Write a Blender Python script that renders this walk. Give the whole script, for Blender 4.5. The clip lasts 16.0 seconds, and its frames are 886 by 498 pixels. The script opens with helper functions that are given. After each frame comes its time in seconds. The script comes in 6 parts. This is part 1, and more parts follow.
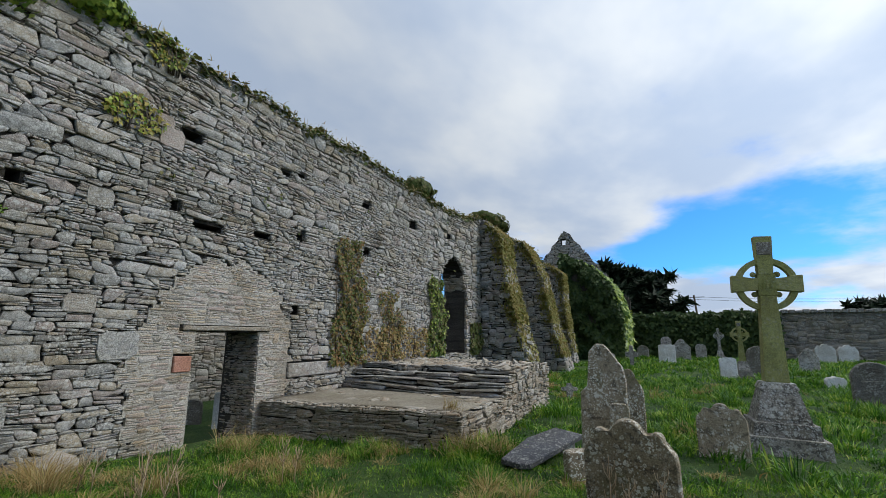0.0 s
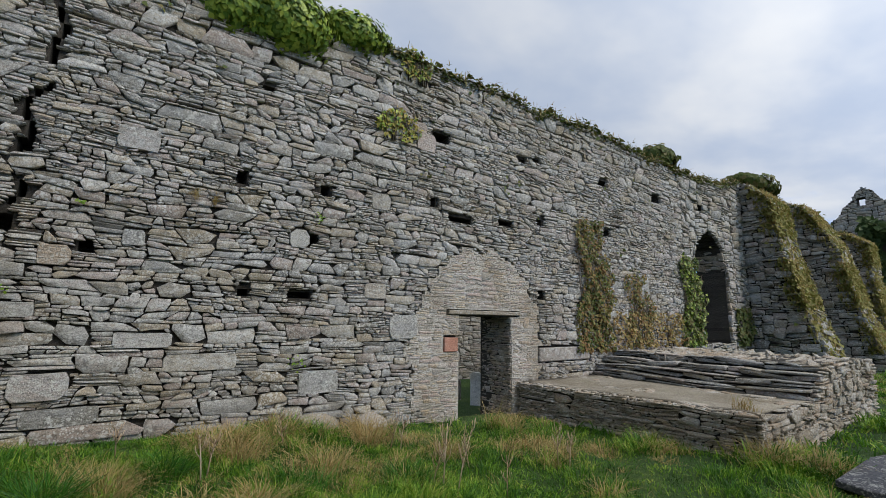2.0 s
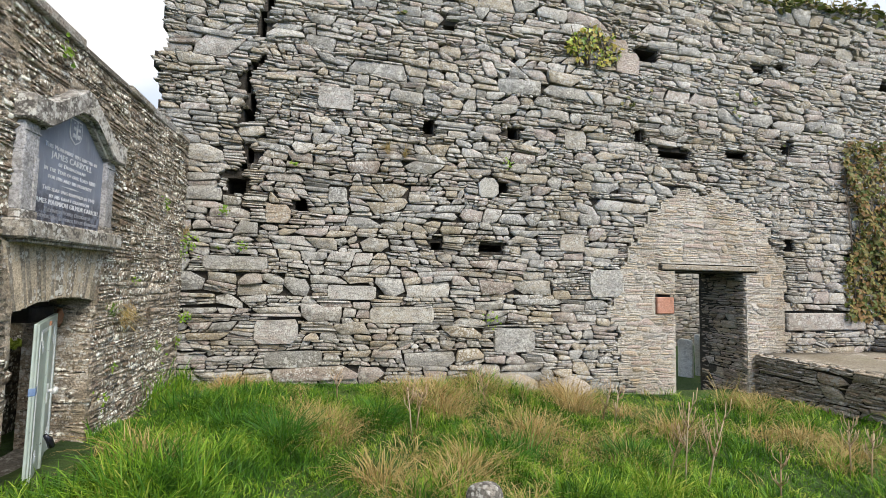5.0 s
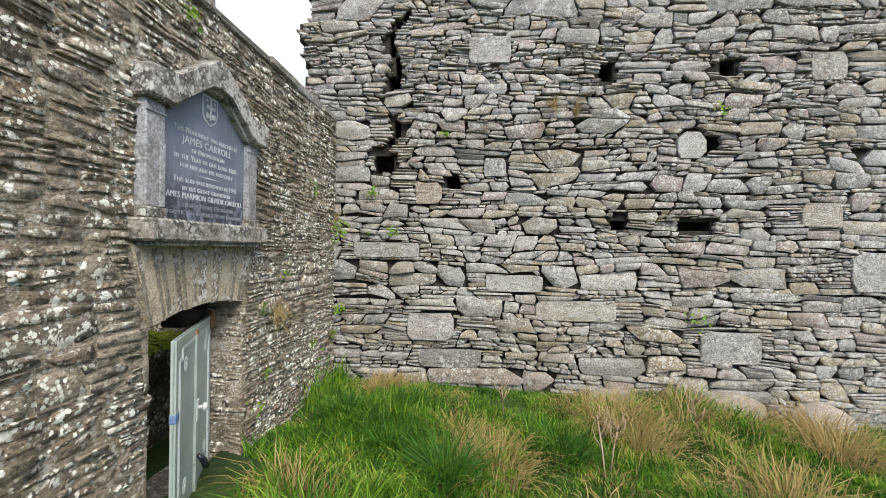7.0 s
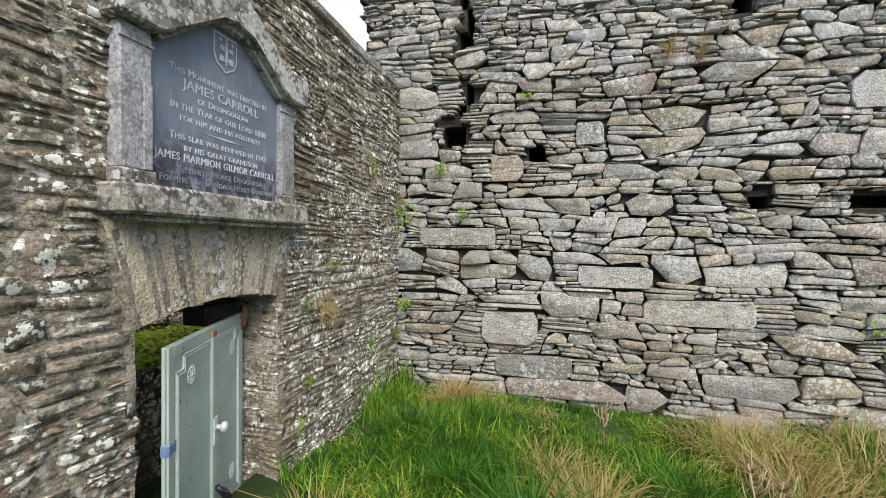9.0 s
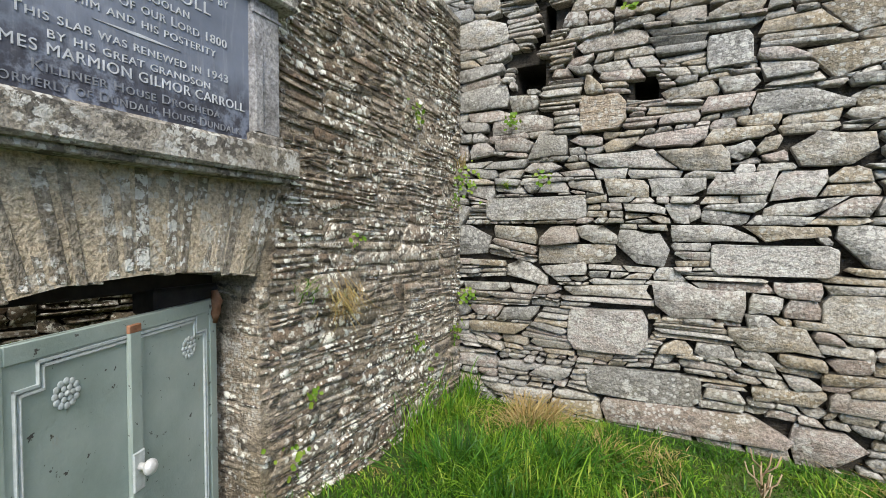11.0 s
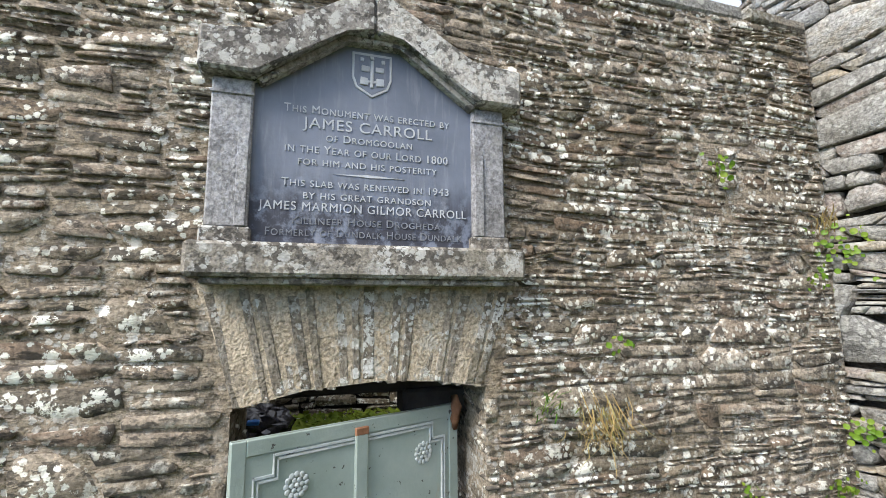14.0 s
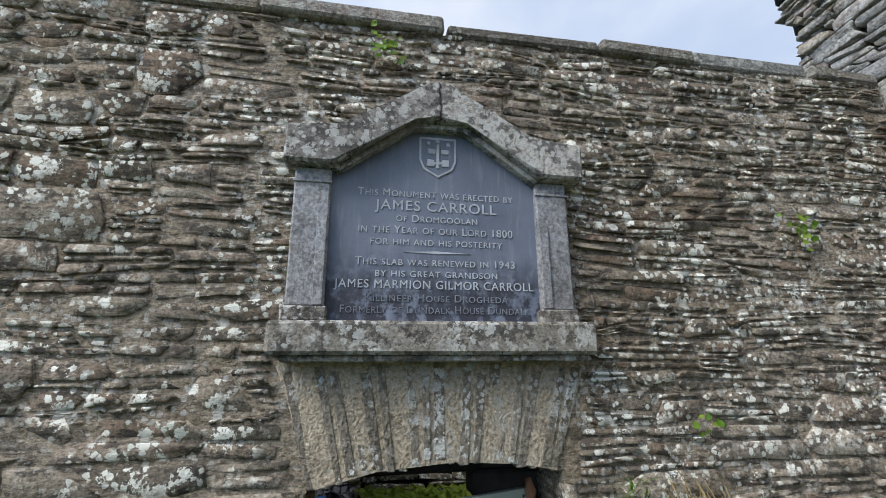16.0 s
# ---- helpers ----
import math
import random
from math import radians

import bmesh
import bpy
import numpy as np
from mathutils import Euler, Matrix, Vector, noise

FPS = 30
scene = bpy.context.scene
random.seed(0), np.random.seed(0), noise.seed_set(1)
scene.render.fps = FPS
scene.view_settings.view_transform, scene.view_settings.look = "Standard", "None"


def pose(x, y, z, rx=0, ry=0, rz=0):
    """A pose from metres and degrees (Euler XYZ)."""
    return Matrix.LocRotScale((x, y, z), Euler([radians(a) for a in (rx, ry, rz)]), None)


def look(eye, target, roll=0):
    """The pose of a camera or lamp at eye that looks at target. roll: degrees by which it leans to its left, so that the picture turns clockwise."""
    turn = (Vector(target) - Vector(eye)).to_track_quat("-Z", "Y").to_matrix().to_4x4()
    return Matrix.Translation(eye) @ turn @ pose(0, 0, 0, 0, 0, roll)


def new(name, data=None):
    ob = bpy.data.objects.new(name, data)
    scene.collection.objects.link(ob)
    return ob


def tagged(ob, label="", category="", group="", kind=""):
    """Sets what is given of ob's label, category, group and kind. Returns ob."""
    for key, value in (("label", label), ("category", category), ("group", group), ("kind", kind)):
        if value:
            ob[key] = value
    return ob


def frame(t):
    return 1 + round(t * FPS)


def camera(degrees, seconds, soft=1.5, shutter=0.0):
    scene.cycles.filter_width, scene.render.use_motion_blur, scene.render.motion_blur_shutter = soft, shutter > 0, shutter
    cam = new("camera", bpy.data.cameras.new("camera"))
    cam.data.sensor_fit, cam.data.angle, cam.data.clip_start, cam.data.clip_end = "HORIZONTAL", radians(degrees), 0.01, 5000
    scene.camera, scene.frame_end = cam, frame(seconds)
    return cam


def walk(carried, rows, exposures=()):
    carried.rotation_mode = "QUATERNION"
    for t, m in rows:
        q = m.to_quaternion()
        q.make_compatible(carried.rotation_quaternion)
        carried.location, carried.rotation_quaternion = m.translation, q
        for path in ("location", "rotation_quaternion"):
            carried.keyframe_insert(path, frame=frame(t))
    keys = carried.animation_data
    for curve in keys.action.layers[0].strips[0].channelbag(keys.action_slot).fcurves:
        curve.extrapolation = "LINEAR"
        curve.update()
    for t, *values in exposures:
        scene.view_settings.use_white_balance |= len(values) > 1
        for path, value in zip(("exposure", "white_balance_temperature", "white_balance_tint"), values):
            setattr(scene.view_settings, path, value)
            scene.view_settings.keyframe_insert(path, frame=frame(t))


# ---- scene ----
cam = camera(89.9, 16.0, 0.75)
PATH = [
    (0, (1.864, -7.362, 1.636), (3.625, -6.495, 2.019), 0.4),
    (0.5, (1.848, -7.16, 1.617), (3.406, -5.963, 1.99), 0.6),
    (1, (1.838, -6.984, 1.629), (3.245, -5.609, 1.989), 0.7),
    (1.5, (1.802, -6.898, 1.594), (3.065, -5.385, 1.935), 0.9),
    (2, (1.766, -6.777, 1.571), (2.92, -5.175, 1.89), 0.9),
    (2.5, (1.793, -6.644, 1.547), (2.88, -4.991, 1.839), 0.9),
    (3, (1.845, -6.449, 1.541), (2.89, -4.765, 1.808), 0.9),
    (3.5, (1.859, -6.296, 1.52), (2.847, -4.574, 1.766), 1.0),
    (4, (1.836, -6.146, 1.509), (2.705, -4.359, 1.733), 1.0),
    (4.5, (1.847, -6.055, 1.508), (2.527, -4.183, 1.688), 1.2),
    (5, (1.813, -5.962, 1.473), (2.285, -4.023, 1.608), 1.2),
    (5.2, (1.785, -5.855, 1.461), (2.177, -3.898, 1.583), 1.2),
    (7.3, (1.62, -4.844, 1.649), (1.391, -2.857, 1.641), 0.8),
    (7.5, (1.636, -4.786, 1.628), (1.353, -2.807, 1.618), 0.8),
    (8, (1.578, -4.578, 1.602), (1.204, -2.613, 1.583), 0.6),
    (8.5, (1.545, -4.392, 1.578), (1.099, -2.442, 1.556), 0.5),
    (8.7, (1.547, -4.309, 1.574), (1.079, -2.365, 1.547), 0.5),
    (10.8, (1.534, -3.311, 1.447), (0.719, -1.485, 1.388), 0.4),
    (11, (1.495, -3.218, 1.414), (0.594, -1.433, 1.359), -0.0),
    (11.5, (1.431, -2.951, 1.432), (0.261, -1.33, 1.372), -0.1),
    (12, (1.44, -2.739, 1.449), (0.001, -1.351, 1.433), -0.4),
    (12.5, (1.476, -2.721, 1.499), (-0.157, -1.566, 1.523), -0.3),
    (13, (1.54, -2.731, 1.525), (-0.235, -1.815, 1.62), -0.3),
    (13.5, (1.601, -2.663, 1.545), (-0.256, -1.94, 1.717), -0.2),
    (14, (1.639, -2.594, 1.558), (-0.26, -2.024, 1.816), -0.3),
    (14.5, (1.654, -2.61, 1.594), (-0.263, -2.147, 1.926), -0.3),
    (15, (1.658, -2.659, 1.608), (-0.258, -2.259, 2.02), -0.4),
    (15.5, (1.657, -2.676, 1.618), (-0.253, -2.313, 2.088), -0.4),
    (16, (1.651, -2.663, 1.615), (-0.251, -2.322, 2.13), -0.4),
]
EXPOSURES = [(0.0, -0.1, 6300, 8), (0.5, -0.2, 6300, 8), (1.5, -0.05, 6350, 10), (3.5, 0.28, 6750, 11), (4.5, 0.6, 6900, 12), (5.0, 0.86, 6900, 12), (8.0, 0.78, 6700, 11), (11.0, 0.92, 6750, 11),
             (12.5, 1.25, 6600, 12), (13.0, 1.25, 6600, 12), (14.0, 1.15, 6600, 12), (15.0, 0.93, 6450, 12), (16.0, 0.45, 6200, 11)]
walk(cam, [(t, look(eye, target, roll)) for t, eye, target, roll in PATH], EXPOSURES)

# ---------------------------------------------------------------- node helpers


def put(nt, socket, v):
    if isinstance(v, bpy.types.NodeSocket):
        nt.links.new(v, socket)
    elif isinstance(v, tuple) and len(v) == 3 and socket.type == "RGBA":
        socket.default_value = (*v, 1)
    else:
        socket.default_value = v


def n_noise(nt, vec, scale, detail=4.0, rough=0.6):
    n = nt.nodes.new("ShaderNodeTexNoise")
    put(nt, n.inputs["Vector"], vec)
    n.inputs["Scale"].default_value, n.inputs["Detail"].default_value, n.inputs["Roughness"].default_value = scale, detail, rough
    return n.outputs["Fac"]


def n_voronoi(nt, vec, scale):
    n = nt.nodes.new("ShaderNodeTexVoronoi")
    put(nt, n.inputs["Vector"], vec)
    n.inputs["Scale"].default_value = scale
    return n.outputs["Distance"]


def n_map(nt, vec, scale, turn=(0, 0, 0)):
    n = nt.nodes.new("ShaderNodeMapping")
    put(nt, n.inputs["Vector"], vec)
    n.inputs["Scale"].default_value = scale
    n.inputs["Rotation"].default_value = turn
    return n.outputs["Vector"]


def n_math(nt, op, a, b=0.0, clamp=False):
    n = nt.nodes.new("ShaderNodeMath")
    n.operation, n.use_clamp = op, clamp
    put(nt, n.inputs[0], a), put(nt, n.inputs[1], b)
    return n.outputs[0]


def n_range(nt, v, a, b, c=0.0, d=1.0):
    n = nt.nodes.new("ShaderNodeMapRange")
    n.interpolation_type = "SMOOTHSTEP"
    put(nt, n.inputs[0], v)
    for k, x in enumerate((a, b, c, d)):
        n.inputs[1 + k].default_value = x
    return n.outputs[0]


def n_mix(nt, fac, a, b, blend="MIX"):
    n = nt.nodes.new("ShaderNodeMix")
    n.data_type, n.blend_type = "RGBA", blend
    put(nt, n.inputs[0], fac), put(nt, n.inputs[6], a), put(nt, n.inputs[7], b)
    return n.outputs[2]


def n_ramp(nt, fac, stops):
    n = nt.nodes.new("ShaderNodeValToRGB")
    put(nt, n.inputs[0], fac)
    els = n.color_ramp.elements
    while len(els) < len(stops):
        els.new(0.5)
    for e, (p, c) in zip(els, stops):
        e.position, e.color = p, (*c, 1)
    return n.outputs[0]


def n_bump(nt, height, strength, distance=0.02, normal=None):
    n = nt.nodes.new("ShaderNodeBump")
    n.inputs["Strength"].default_value, n.inputs["Distance"].default_value = strength, distance
    put(nt, n.inputs["Height"], height)
    if normal:
        put(nt, n.inputs["Normal"], normal)
    return n.outputs[0]


def fresh(name, rough=0.9, metal=0.0, spec=0.3):
    m = bpy.data.materials.new(name)
    m.use_nodes = True
    nt = m.node_tree
    b = nt.nodes["Principled BSDF"]
    b.inputs["Roughness"].default_value, b.inputs["Metallic"].default_value = rough, metal
    b.inputs["Specular IOR Level"].default_value = spec
    geo = nt.nodes.new("ShaderNodeNewGeometry")
    info = nt.nodes.new("ShaderNodeObjectInfo")
    rnd = n_math(nt, "FRACT", n_math(nt, "ADD", geo.outputs["Random Per Island"], info.outputs["Random"]))
    return m, nt, b, geo.outputs["Position"], rnd


# ---------------------------------------------------------------- world, sun

SUN_TURN, SUN_UP = 153.0, 42.0     # compass turn from +y towards +x, height
world = bpy.data.worlds.new("sky")
scene.world = world
world.use_nodes = True
wt = world.node_tree
sky = wt.nodes.new("ShaderNodeTexSky")
sky.sky_type, sky.sun_disc = "NISHITA", False
sky.sun_elevation, sky.sun_rotation = radians(SUN_UP), radians(SUN_TURN)
sky.air_density, sky.dust_density, sky.ozone_density = 1.0, 0.3, 2.0
tc = wt.nodes.new("ShaderNodeTexCoord").outputs["Generated"]
sep = wt.nodes.new("ShaderNodeSeparateXYZ")
wt.links.new(tc, sep.inputs[0])
high = n_math(wt, "ADD", n_math(wt, "MAXIMUM", sep.outputs[2], 0.0), 0.16)
flat = wt.nodes.new("ShaderNodeCombineXYZ")
put(wt, flat.inputs[0], n_math(wt, "DIVIDE", sep.outputs[0], high))
put(wt, flat.inputs[1], n_math(wt, "DIVIDE", sep.outputs[1], high))
cover = n_noise(wt, n_map(wt, flat.outputs[0], (0.55, 0.55, 1), (0, 0, 0.5)), 1.0, 7.0, 0.55)
shade = n_noise(wt, n_map(wt, flat.outputs[0], (0.8, 1.1, 1), (0, 0, 1.1)), 1.3, 5.0, 0.5)
# fewer clouds in a belt low over the horizon, banks of cloud below it
belt = n_math(wt, "MULTIPLY", n_range(wt, sep.outputs[2], 0.11, 0.16), n_range(wt, sep.outputs[2], 0.31, 0.23))
belt = n_math(wt, "MULTIPLY", belt, n_range(wt, sep.outputs[1], 0.10, -0.04, 0.25, 1.0))
cover = n_math(wt, "SUBTRACT", cover, n_math(wt, "MULTIPLY", belt, 0.2))
cover = n_math(wt, "ADD", cover, n_range(wt, sep.outputs[2], 0.28, 0.42, 0.0, 0.07))
cloud = n_mix(wt, n_range(wt, shade, 0.36, 0.66), (5.1, 6.0, 7.6), (8.3, 8.6, 9.0))
aim = wt.nodes.new("ShaderNodeVectorMath")
aim.operation = "DOT_PRODUCT"
put(wt, aim.inputs[0], tc)
aim.inputs[1].default_value = (math.sin(radians(SUN_TURN)) * math.cos(radians(SUN_UP)), math.cos(radians(SUN_TURN)) * math.cos(radians(SUN_UP)), math.sin(radians(SUN_UP)))
near_sun = wt.nodes.new("ShaderNodeCombineXYZ")
for k in range(3):
    put(wt, near_sun.inputs[k], n_range(wt, aim.outputs["Value"], 0.1, 1.0, 0.82, 1.4))
cloud = n_mix(wt, 1.0, cloud, near_sun.outputs[0], "MULTIPLY")
lit = n_mix(wt, n_range(wt, cover, 0.33, 0.47), n_mix(wt, 1.0, sky.outputs[0], (0.45, 1.2, 2.1), "MULTIPLY"), cloud)
bg = wt.nodes["Background"]
wt.links.new(lit, bg.inputs[0])
bg.inputs[1].default_value = 0.1

sun = new("sun", bpy.data.lights.new("sun", "SUN"))
sun.data.energy, sun.data.angle, sun.data.color = 2.6, radians(28), (1.0, 0.95, 0.87)
sun.matrix_world = look((math.sin(radians(SUN_TURN)) * math.cos(radians(SUN_UP)), math.cos(radians(SUN_TURN)) * math.cos(radians(SUN_UP)), math.sin(radians(SUN_UP))), (0, 0, 0))

# ---------------------------------------------------------------- materials


def stone_mat(name, cols, lam=5.0, white=0.5, dark=0.3, green=0.1, bump=0.6, stain=(0.75, 0.72, 0.66), lichen=(0.5, 0.5, 0.46), grain=7.0, dark_at=0.53, rag=0.5):
    m, nt, b, pos, rnd = fresh(name)
    lamv = n_map(nt, pos, (1, 1, lam))
    g = n_noise(nt, lamv, grain, 8.0, 0.65)
    col = n_ramp(nt, n_math(nt, "ADD", n_math(nt, "MULTIPLY", rnd, 0.72), n_math(nt, "MULTIPLY", g, 0.42)),
                 [(0.1 + 0.85 * k / (len(cols) - 1), c) for k, c in enumerate(cols)])
    big = n_noise(nt, pos, 0.9, 4.0)
    col = n_mix(nt, n_range(nt, big, 0.4, 0.66), col, n_mix(nt, 1.0, col, stain, "MULTIPLY"))
    fine = n_noise(nt, pos, 70.0, 3.0, 0.7)
    col = n_mix(nt, 0.55, col, n_mix(nt, 1.0, col, n_ramp(nt, fine, [(0.32, (0.12, 0.12, 0.12)), (0.68, (1.8, 1.8, 1.8))]), "MULTIPLY"))
    soft = n_noise(nt, pos, 2.3, 6.0, 0.7)
    if dark:
        d = n_range(nt, n_noise(nt, n_map(nt, pos, (1, 1, 1 + 0.3 * lam)), 9.0, 8.0, 0.72), dark_at, dark_at + 0.05, 0.0, dark)
        col = n_mix(nt, d, col, (0.035, 0.033, 0.03))
    if green:
        d = n_range(nt, n_noise(nt, pos, 1.7, 6.0, 0.7), 0.54, 0.72, 0.0, green)
        col = n_mix(nt, d, col, (0.13, 0.135, 0.04))
    if white:
        ragged = n_math(nt, "MULTIPLY", n_noise(nt, pos, 90.0, 4.0, 0.75), rag)
        more = (rag - 0.5) * 0.48
        where = n_range(nt, soft, 0.40, 0.56)
        for size, reach in ((34.0, 0.60), (15.0, 0.55), (5.5, 0.44)):
            disc = n_range(nt, n_math(nt, "ADD", n_voronoi(nt, pos, size), ragged), reach + more + 0.02, reach + more - 0.02)
            col = n_mix(nt, n_math(nt, "MULTIPLY", n_math(nt, "MULTIPLY", disc, where), white), col, lichen)
    put(nt, b.inputs["Base Color"], col)
    h = n_math(nt, "ADD", n_math(nt, "MULTIPLY", g, 1.0), n_math(nt, "MULTIPLY", fine, 0.7))
    put(nt, b.inputs["Normal"], n_bump(nt, h, bump, 0.03))
    return m


SLATE = stone_mat("slate_rubble", [(0.15, 0.147, 0.137), (0.24, 0.238, 0.224), (0.315, 0.31, 0.29), (0.305, 0.26, 0.19), (0.38, 0.378, 0.356), (0.295, 0.248, 0.22), (0.325, 0.321, 0.30)], lam=2.2, white=0.6, dark=0.4, green=0.2, bump=0.7, grain=9.0)
PALE_SLATE = stone_mat("pale_lichened_slate", [(0.31, 0.31, 0.295), (0.43, 0.43, 0.41)], lam=1.5, white=0.25, dark=0.35, green=0.05, bump=0.6)
REPAIR = stone_mat("repointed_slate", [(0.27, 0.25, 0.215), (0.35, 0.325, 0.28), (0.42, 0.345, 0.245), (0.37, 0.30, 0.262), (0.43, 0.405, 0.36)], white=0.3, dark=0.03, green=0.05, bump=0.9)
SLATE_WARM = stone_mat("warm_slate", [(0.22, 0.195, 0.155), (0.33, 0.285, 0.22), (0.38, 0.35, 0.30), (0.36, 0.28, 0.20), (0.44, 0.42, 0.38)], white=0.5, dark=0.12, green=0.2, bump=1.0)
SLATE_DARK = stone_mat("dark_slate", [(0.10, 0.094, 0.085), (0.18, 0.165, 0.14), (0.26, 0.24, 0.205), (0.29, 0.25, 0.19)], white=0.5, dark=0.3, green=0.25, bump=1.0)
MORTARED = stone_mat("mortared_slate", [(0.10, 0.086, 0.070), (0.21, 0.18, 0.138), (0.32, 0.275, 0.215), (0.20, 0.148, 0.108), (0.40, 0.355, 0.29)], lam=4, white=1.0, dark=0.75, green=0.12, bump=0.55, dark_at=0.505, rag=0.85, lichen=(0.74, 0.74, 0.66))
MORTAR = stone_mat("lime_mortar", [(0.28, 0.235, 0.175), (0.37, 0.315, 0.24), (0.46, 0.39, 0.31)], lam=3, white=0.6, dark=0.5, dark_at=0.51, rag=0.85, green=0.08, bump=1.0, grain=16, lichen=(0.70, 0.70, 0.66))
JOINT = stone_mat("arch_joint_mortar", [(0.52, 0.445, 0.345), (0.66, 0.575, 0.455)], lam=1, white=0.5, dark=0.3, green=0.05, bump=0.9, grain=18)
VOUSSOIR = stone_mat("arch_slate", [(0.21, 0.187, 0.155), (0.31, 0.28, 0.235), (0.40, 0.36, 0.295)], lam=0.4, white=0.9, dark=0.3, rag=1.0, green=0.25, bump=1.1, lichen=(0.68, 0.68, 0.64))
LEDGER = stone_mat("dark_ledger_slate", [(0.05, 0.052, 0.06), (0.085, 0.088, 0.10)], lam=1, white=0.35, dark=0.2, green=0.1, bump=0.5)
MORTAR_PALE = stone_mat("pale_mortar", [(0.36, 0.335, 0.29), (0.46, 0.435, 0.38)], lam=1.5, white=0.2, dark=0.1, green=0.05, bump=0.9, grain=14)
# earth core, its colour darkened further to stand in for shade in open joints
CORE = stone_mat("wall_core_earth_and_shade", [(0.03, 0.027, 0.022), (0.06, 0.053, 0.044)], white=0.0, dark=0.3, green=0.1, bump=1.0)
LIMESTONE = stone_mat("weathered_limestone", [(0.20, 0.188, 0.172), (0.30, 0.283, 0.258), (0.41, 0.392, 0.354)], lam=1, white=0.8, dark=0.7, dark_at=0.495, rag=0.9, green=0.12, bump=0.5, grain=12, lichen=(0.5, 0.5, 0.47))
PILASTER = stone_mat("tooled_grey_limestone", [(0.267, 0.271, 0.292), (0.369, 0.374, 0.394)], lam=0.6, white=0.15, dark=0.4, green=0.0, bump=0.35, grain=40)
HEADSTONE = stone_mat("lichened_headstone", [(0.165, 0.130, 0.088), (0.250, 0.208, 0.148), (0.310, 0.266, 0.195)], lam=1, white=1.0, dark=0.6, green=0.4, bump=0.5, grain=9, lichen=(0.60, 0.59, 0.53))
LICHEN = stone_mat("pale_lichen_crust", [(0.40, 0.38, 0.31), (0.54, 0.52, 0.45)], lam=1, white=0.3, dark=0.3, green=0.1, bump=0.8, grain=60)
CROSS_STONE = stone_mat("mossy_sandstone", [(0.19, 0.20, 0.065), (0.27, 0.275, 0.095), (0.34, 0.335, 0.14)], lam=1, white=0.15, dark=0.25, green=0.5, bump=0.35, grain=10)
PALE_STONE = stone_mat("pale_marble", [(0.6, 0.6, 0.58), (0.75, 0.75, 0.73)], lam=1, white=0.0, dark=0.25, green=0.05, bump=0.2)
PINK = stone_mat("red_sandstone", [(0.36, 0.17, 0.12), (0.44, 0.23, 0.17)], lam=1, white=0.15, dark=0.05, green=0.0, bump=0.4, grain=20)
EARTH = stone_mat("bare_trodden_earth", [(0.19, 0.165, 0.125), (0.27, 0.24, 0.19), (0.33, 0.305, 0.255)], lam=1, white=0.1, dark=0.2, green=0.35, bump=0.6, grain=6)


def slab_mat():
    m, nt, b, pos, rnd = fresh("blue_grey_slate_slab", 0.5, 0.0, 0.35)
    n = n_noise(nt, pos, 2.6, 5.0)
    col = n_ramp(nt, n, [(0.3, (0.11, 0.13, 0.172)), (0.7, (0.195, 0.222, 0.28))])
    runs = n_noise(nt, n_map(nt, pos, (1, 14, 1.6)), 2.4, 5.0, 0.65)
    col = n_mix(nt, n_range(nt, runs, 0.5, 0.7, 0, 0.4), col, (0.29, 0.31, 0.345))
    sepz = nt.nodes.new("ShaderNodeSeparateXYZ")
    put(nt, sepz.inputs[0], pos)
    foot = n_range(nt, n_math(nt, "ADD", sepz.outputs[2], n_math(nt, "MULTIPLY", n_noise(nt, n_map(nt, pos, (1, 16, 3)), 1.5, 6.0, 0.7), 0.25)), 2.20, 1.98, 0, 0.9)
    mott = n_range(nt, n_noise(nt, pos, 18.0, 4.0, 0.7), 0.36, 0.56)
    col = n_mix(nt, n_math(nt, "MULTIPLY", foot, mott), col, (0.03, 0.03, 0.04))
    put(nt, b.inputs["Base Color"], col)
    put(nt, b.inputs["Roughness"], n_range(nt, n, 0.3, 0.7, 0.48, 0.7))
    put(nt, b.inputs["Normal"], n_bump(nt, n_noise(nt, pos, 60.0, 3.0), 0.12, 0.01))
    return m


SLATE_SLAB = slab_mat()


def paint_mat():
    m, nt, b, pos, rnd = fresh("chipped_grey_green_paint", 0.45, 0.0, 0.4)
    n = n_noise(nt, pos, 4.0, 6.0)
    col = n_ramp(nt, n, [(0.3, (0.24, 0.30, 0.265)), (0.7, (0.36, 0.42, 0.385))])
    chips = n_range(nt, n_noise(nt, pos, 30.0, 4.0, 0.6), 0.655, 0.69)
    col = n_mix(nt, chips, col, (0.06, 0.06, 0.055))
    rust = n_range(nt, n_noise(nt, n_map(nt, pos, (1, 1, 0.5)), 7.0, 6.0, 0.7), 0.62, 0.74, 0, 0.5)
    col = n_mix(nt, rust, col, (0.33, 0.29, 0.22))
    put(nt, b.inputs["Base Color"], col)
    put(nt, b.inputs["Normal"], n_bump(nt, n_noise(nt, pos, 55.0, 4.0), 0.25, 0.01))
    return m


PAINT = paint_mat()


def plain_mat(name, a, c, scale=8.0, rough=0.8, metal=0.0, bump=0.3, spec=0.3):
    m, nt, b, pos, rnd = fresh(name, rough, metal, spec)
    n = n_noise(nt, pos, scale, 6.0, 0.65)
    put(nt, b.inputs["Base Color"], n_ramp(nt, n, [(0.3, a), (0.7, c)]))
    put(nt, b.inputs["Normal"], n_bump(nt, n_noise(nt, pos, scale * 5, 4.0), bump, 0.01))
    return m


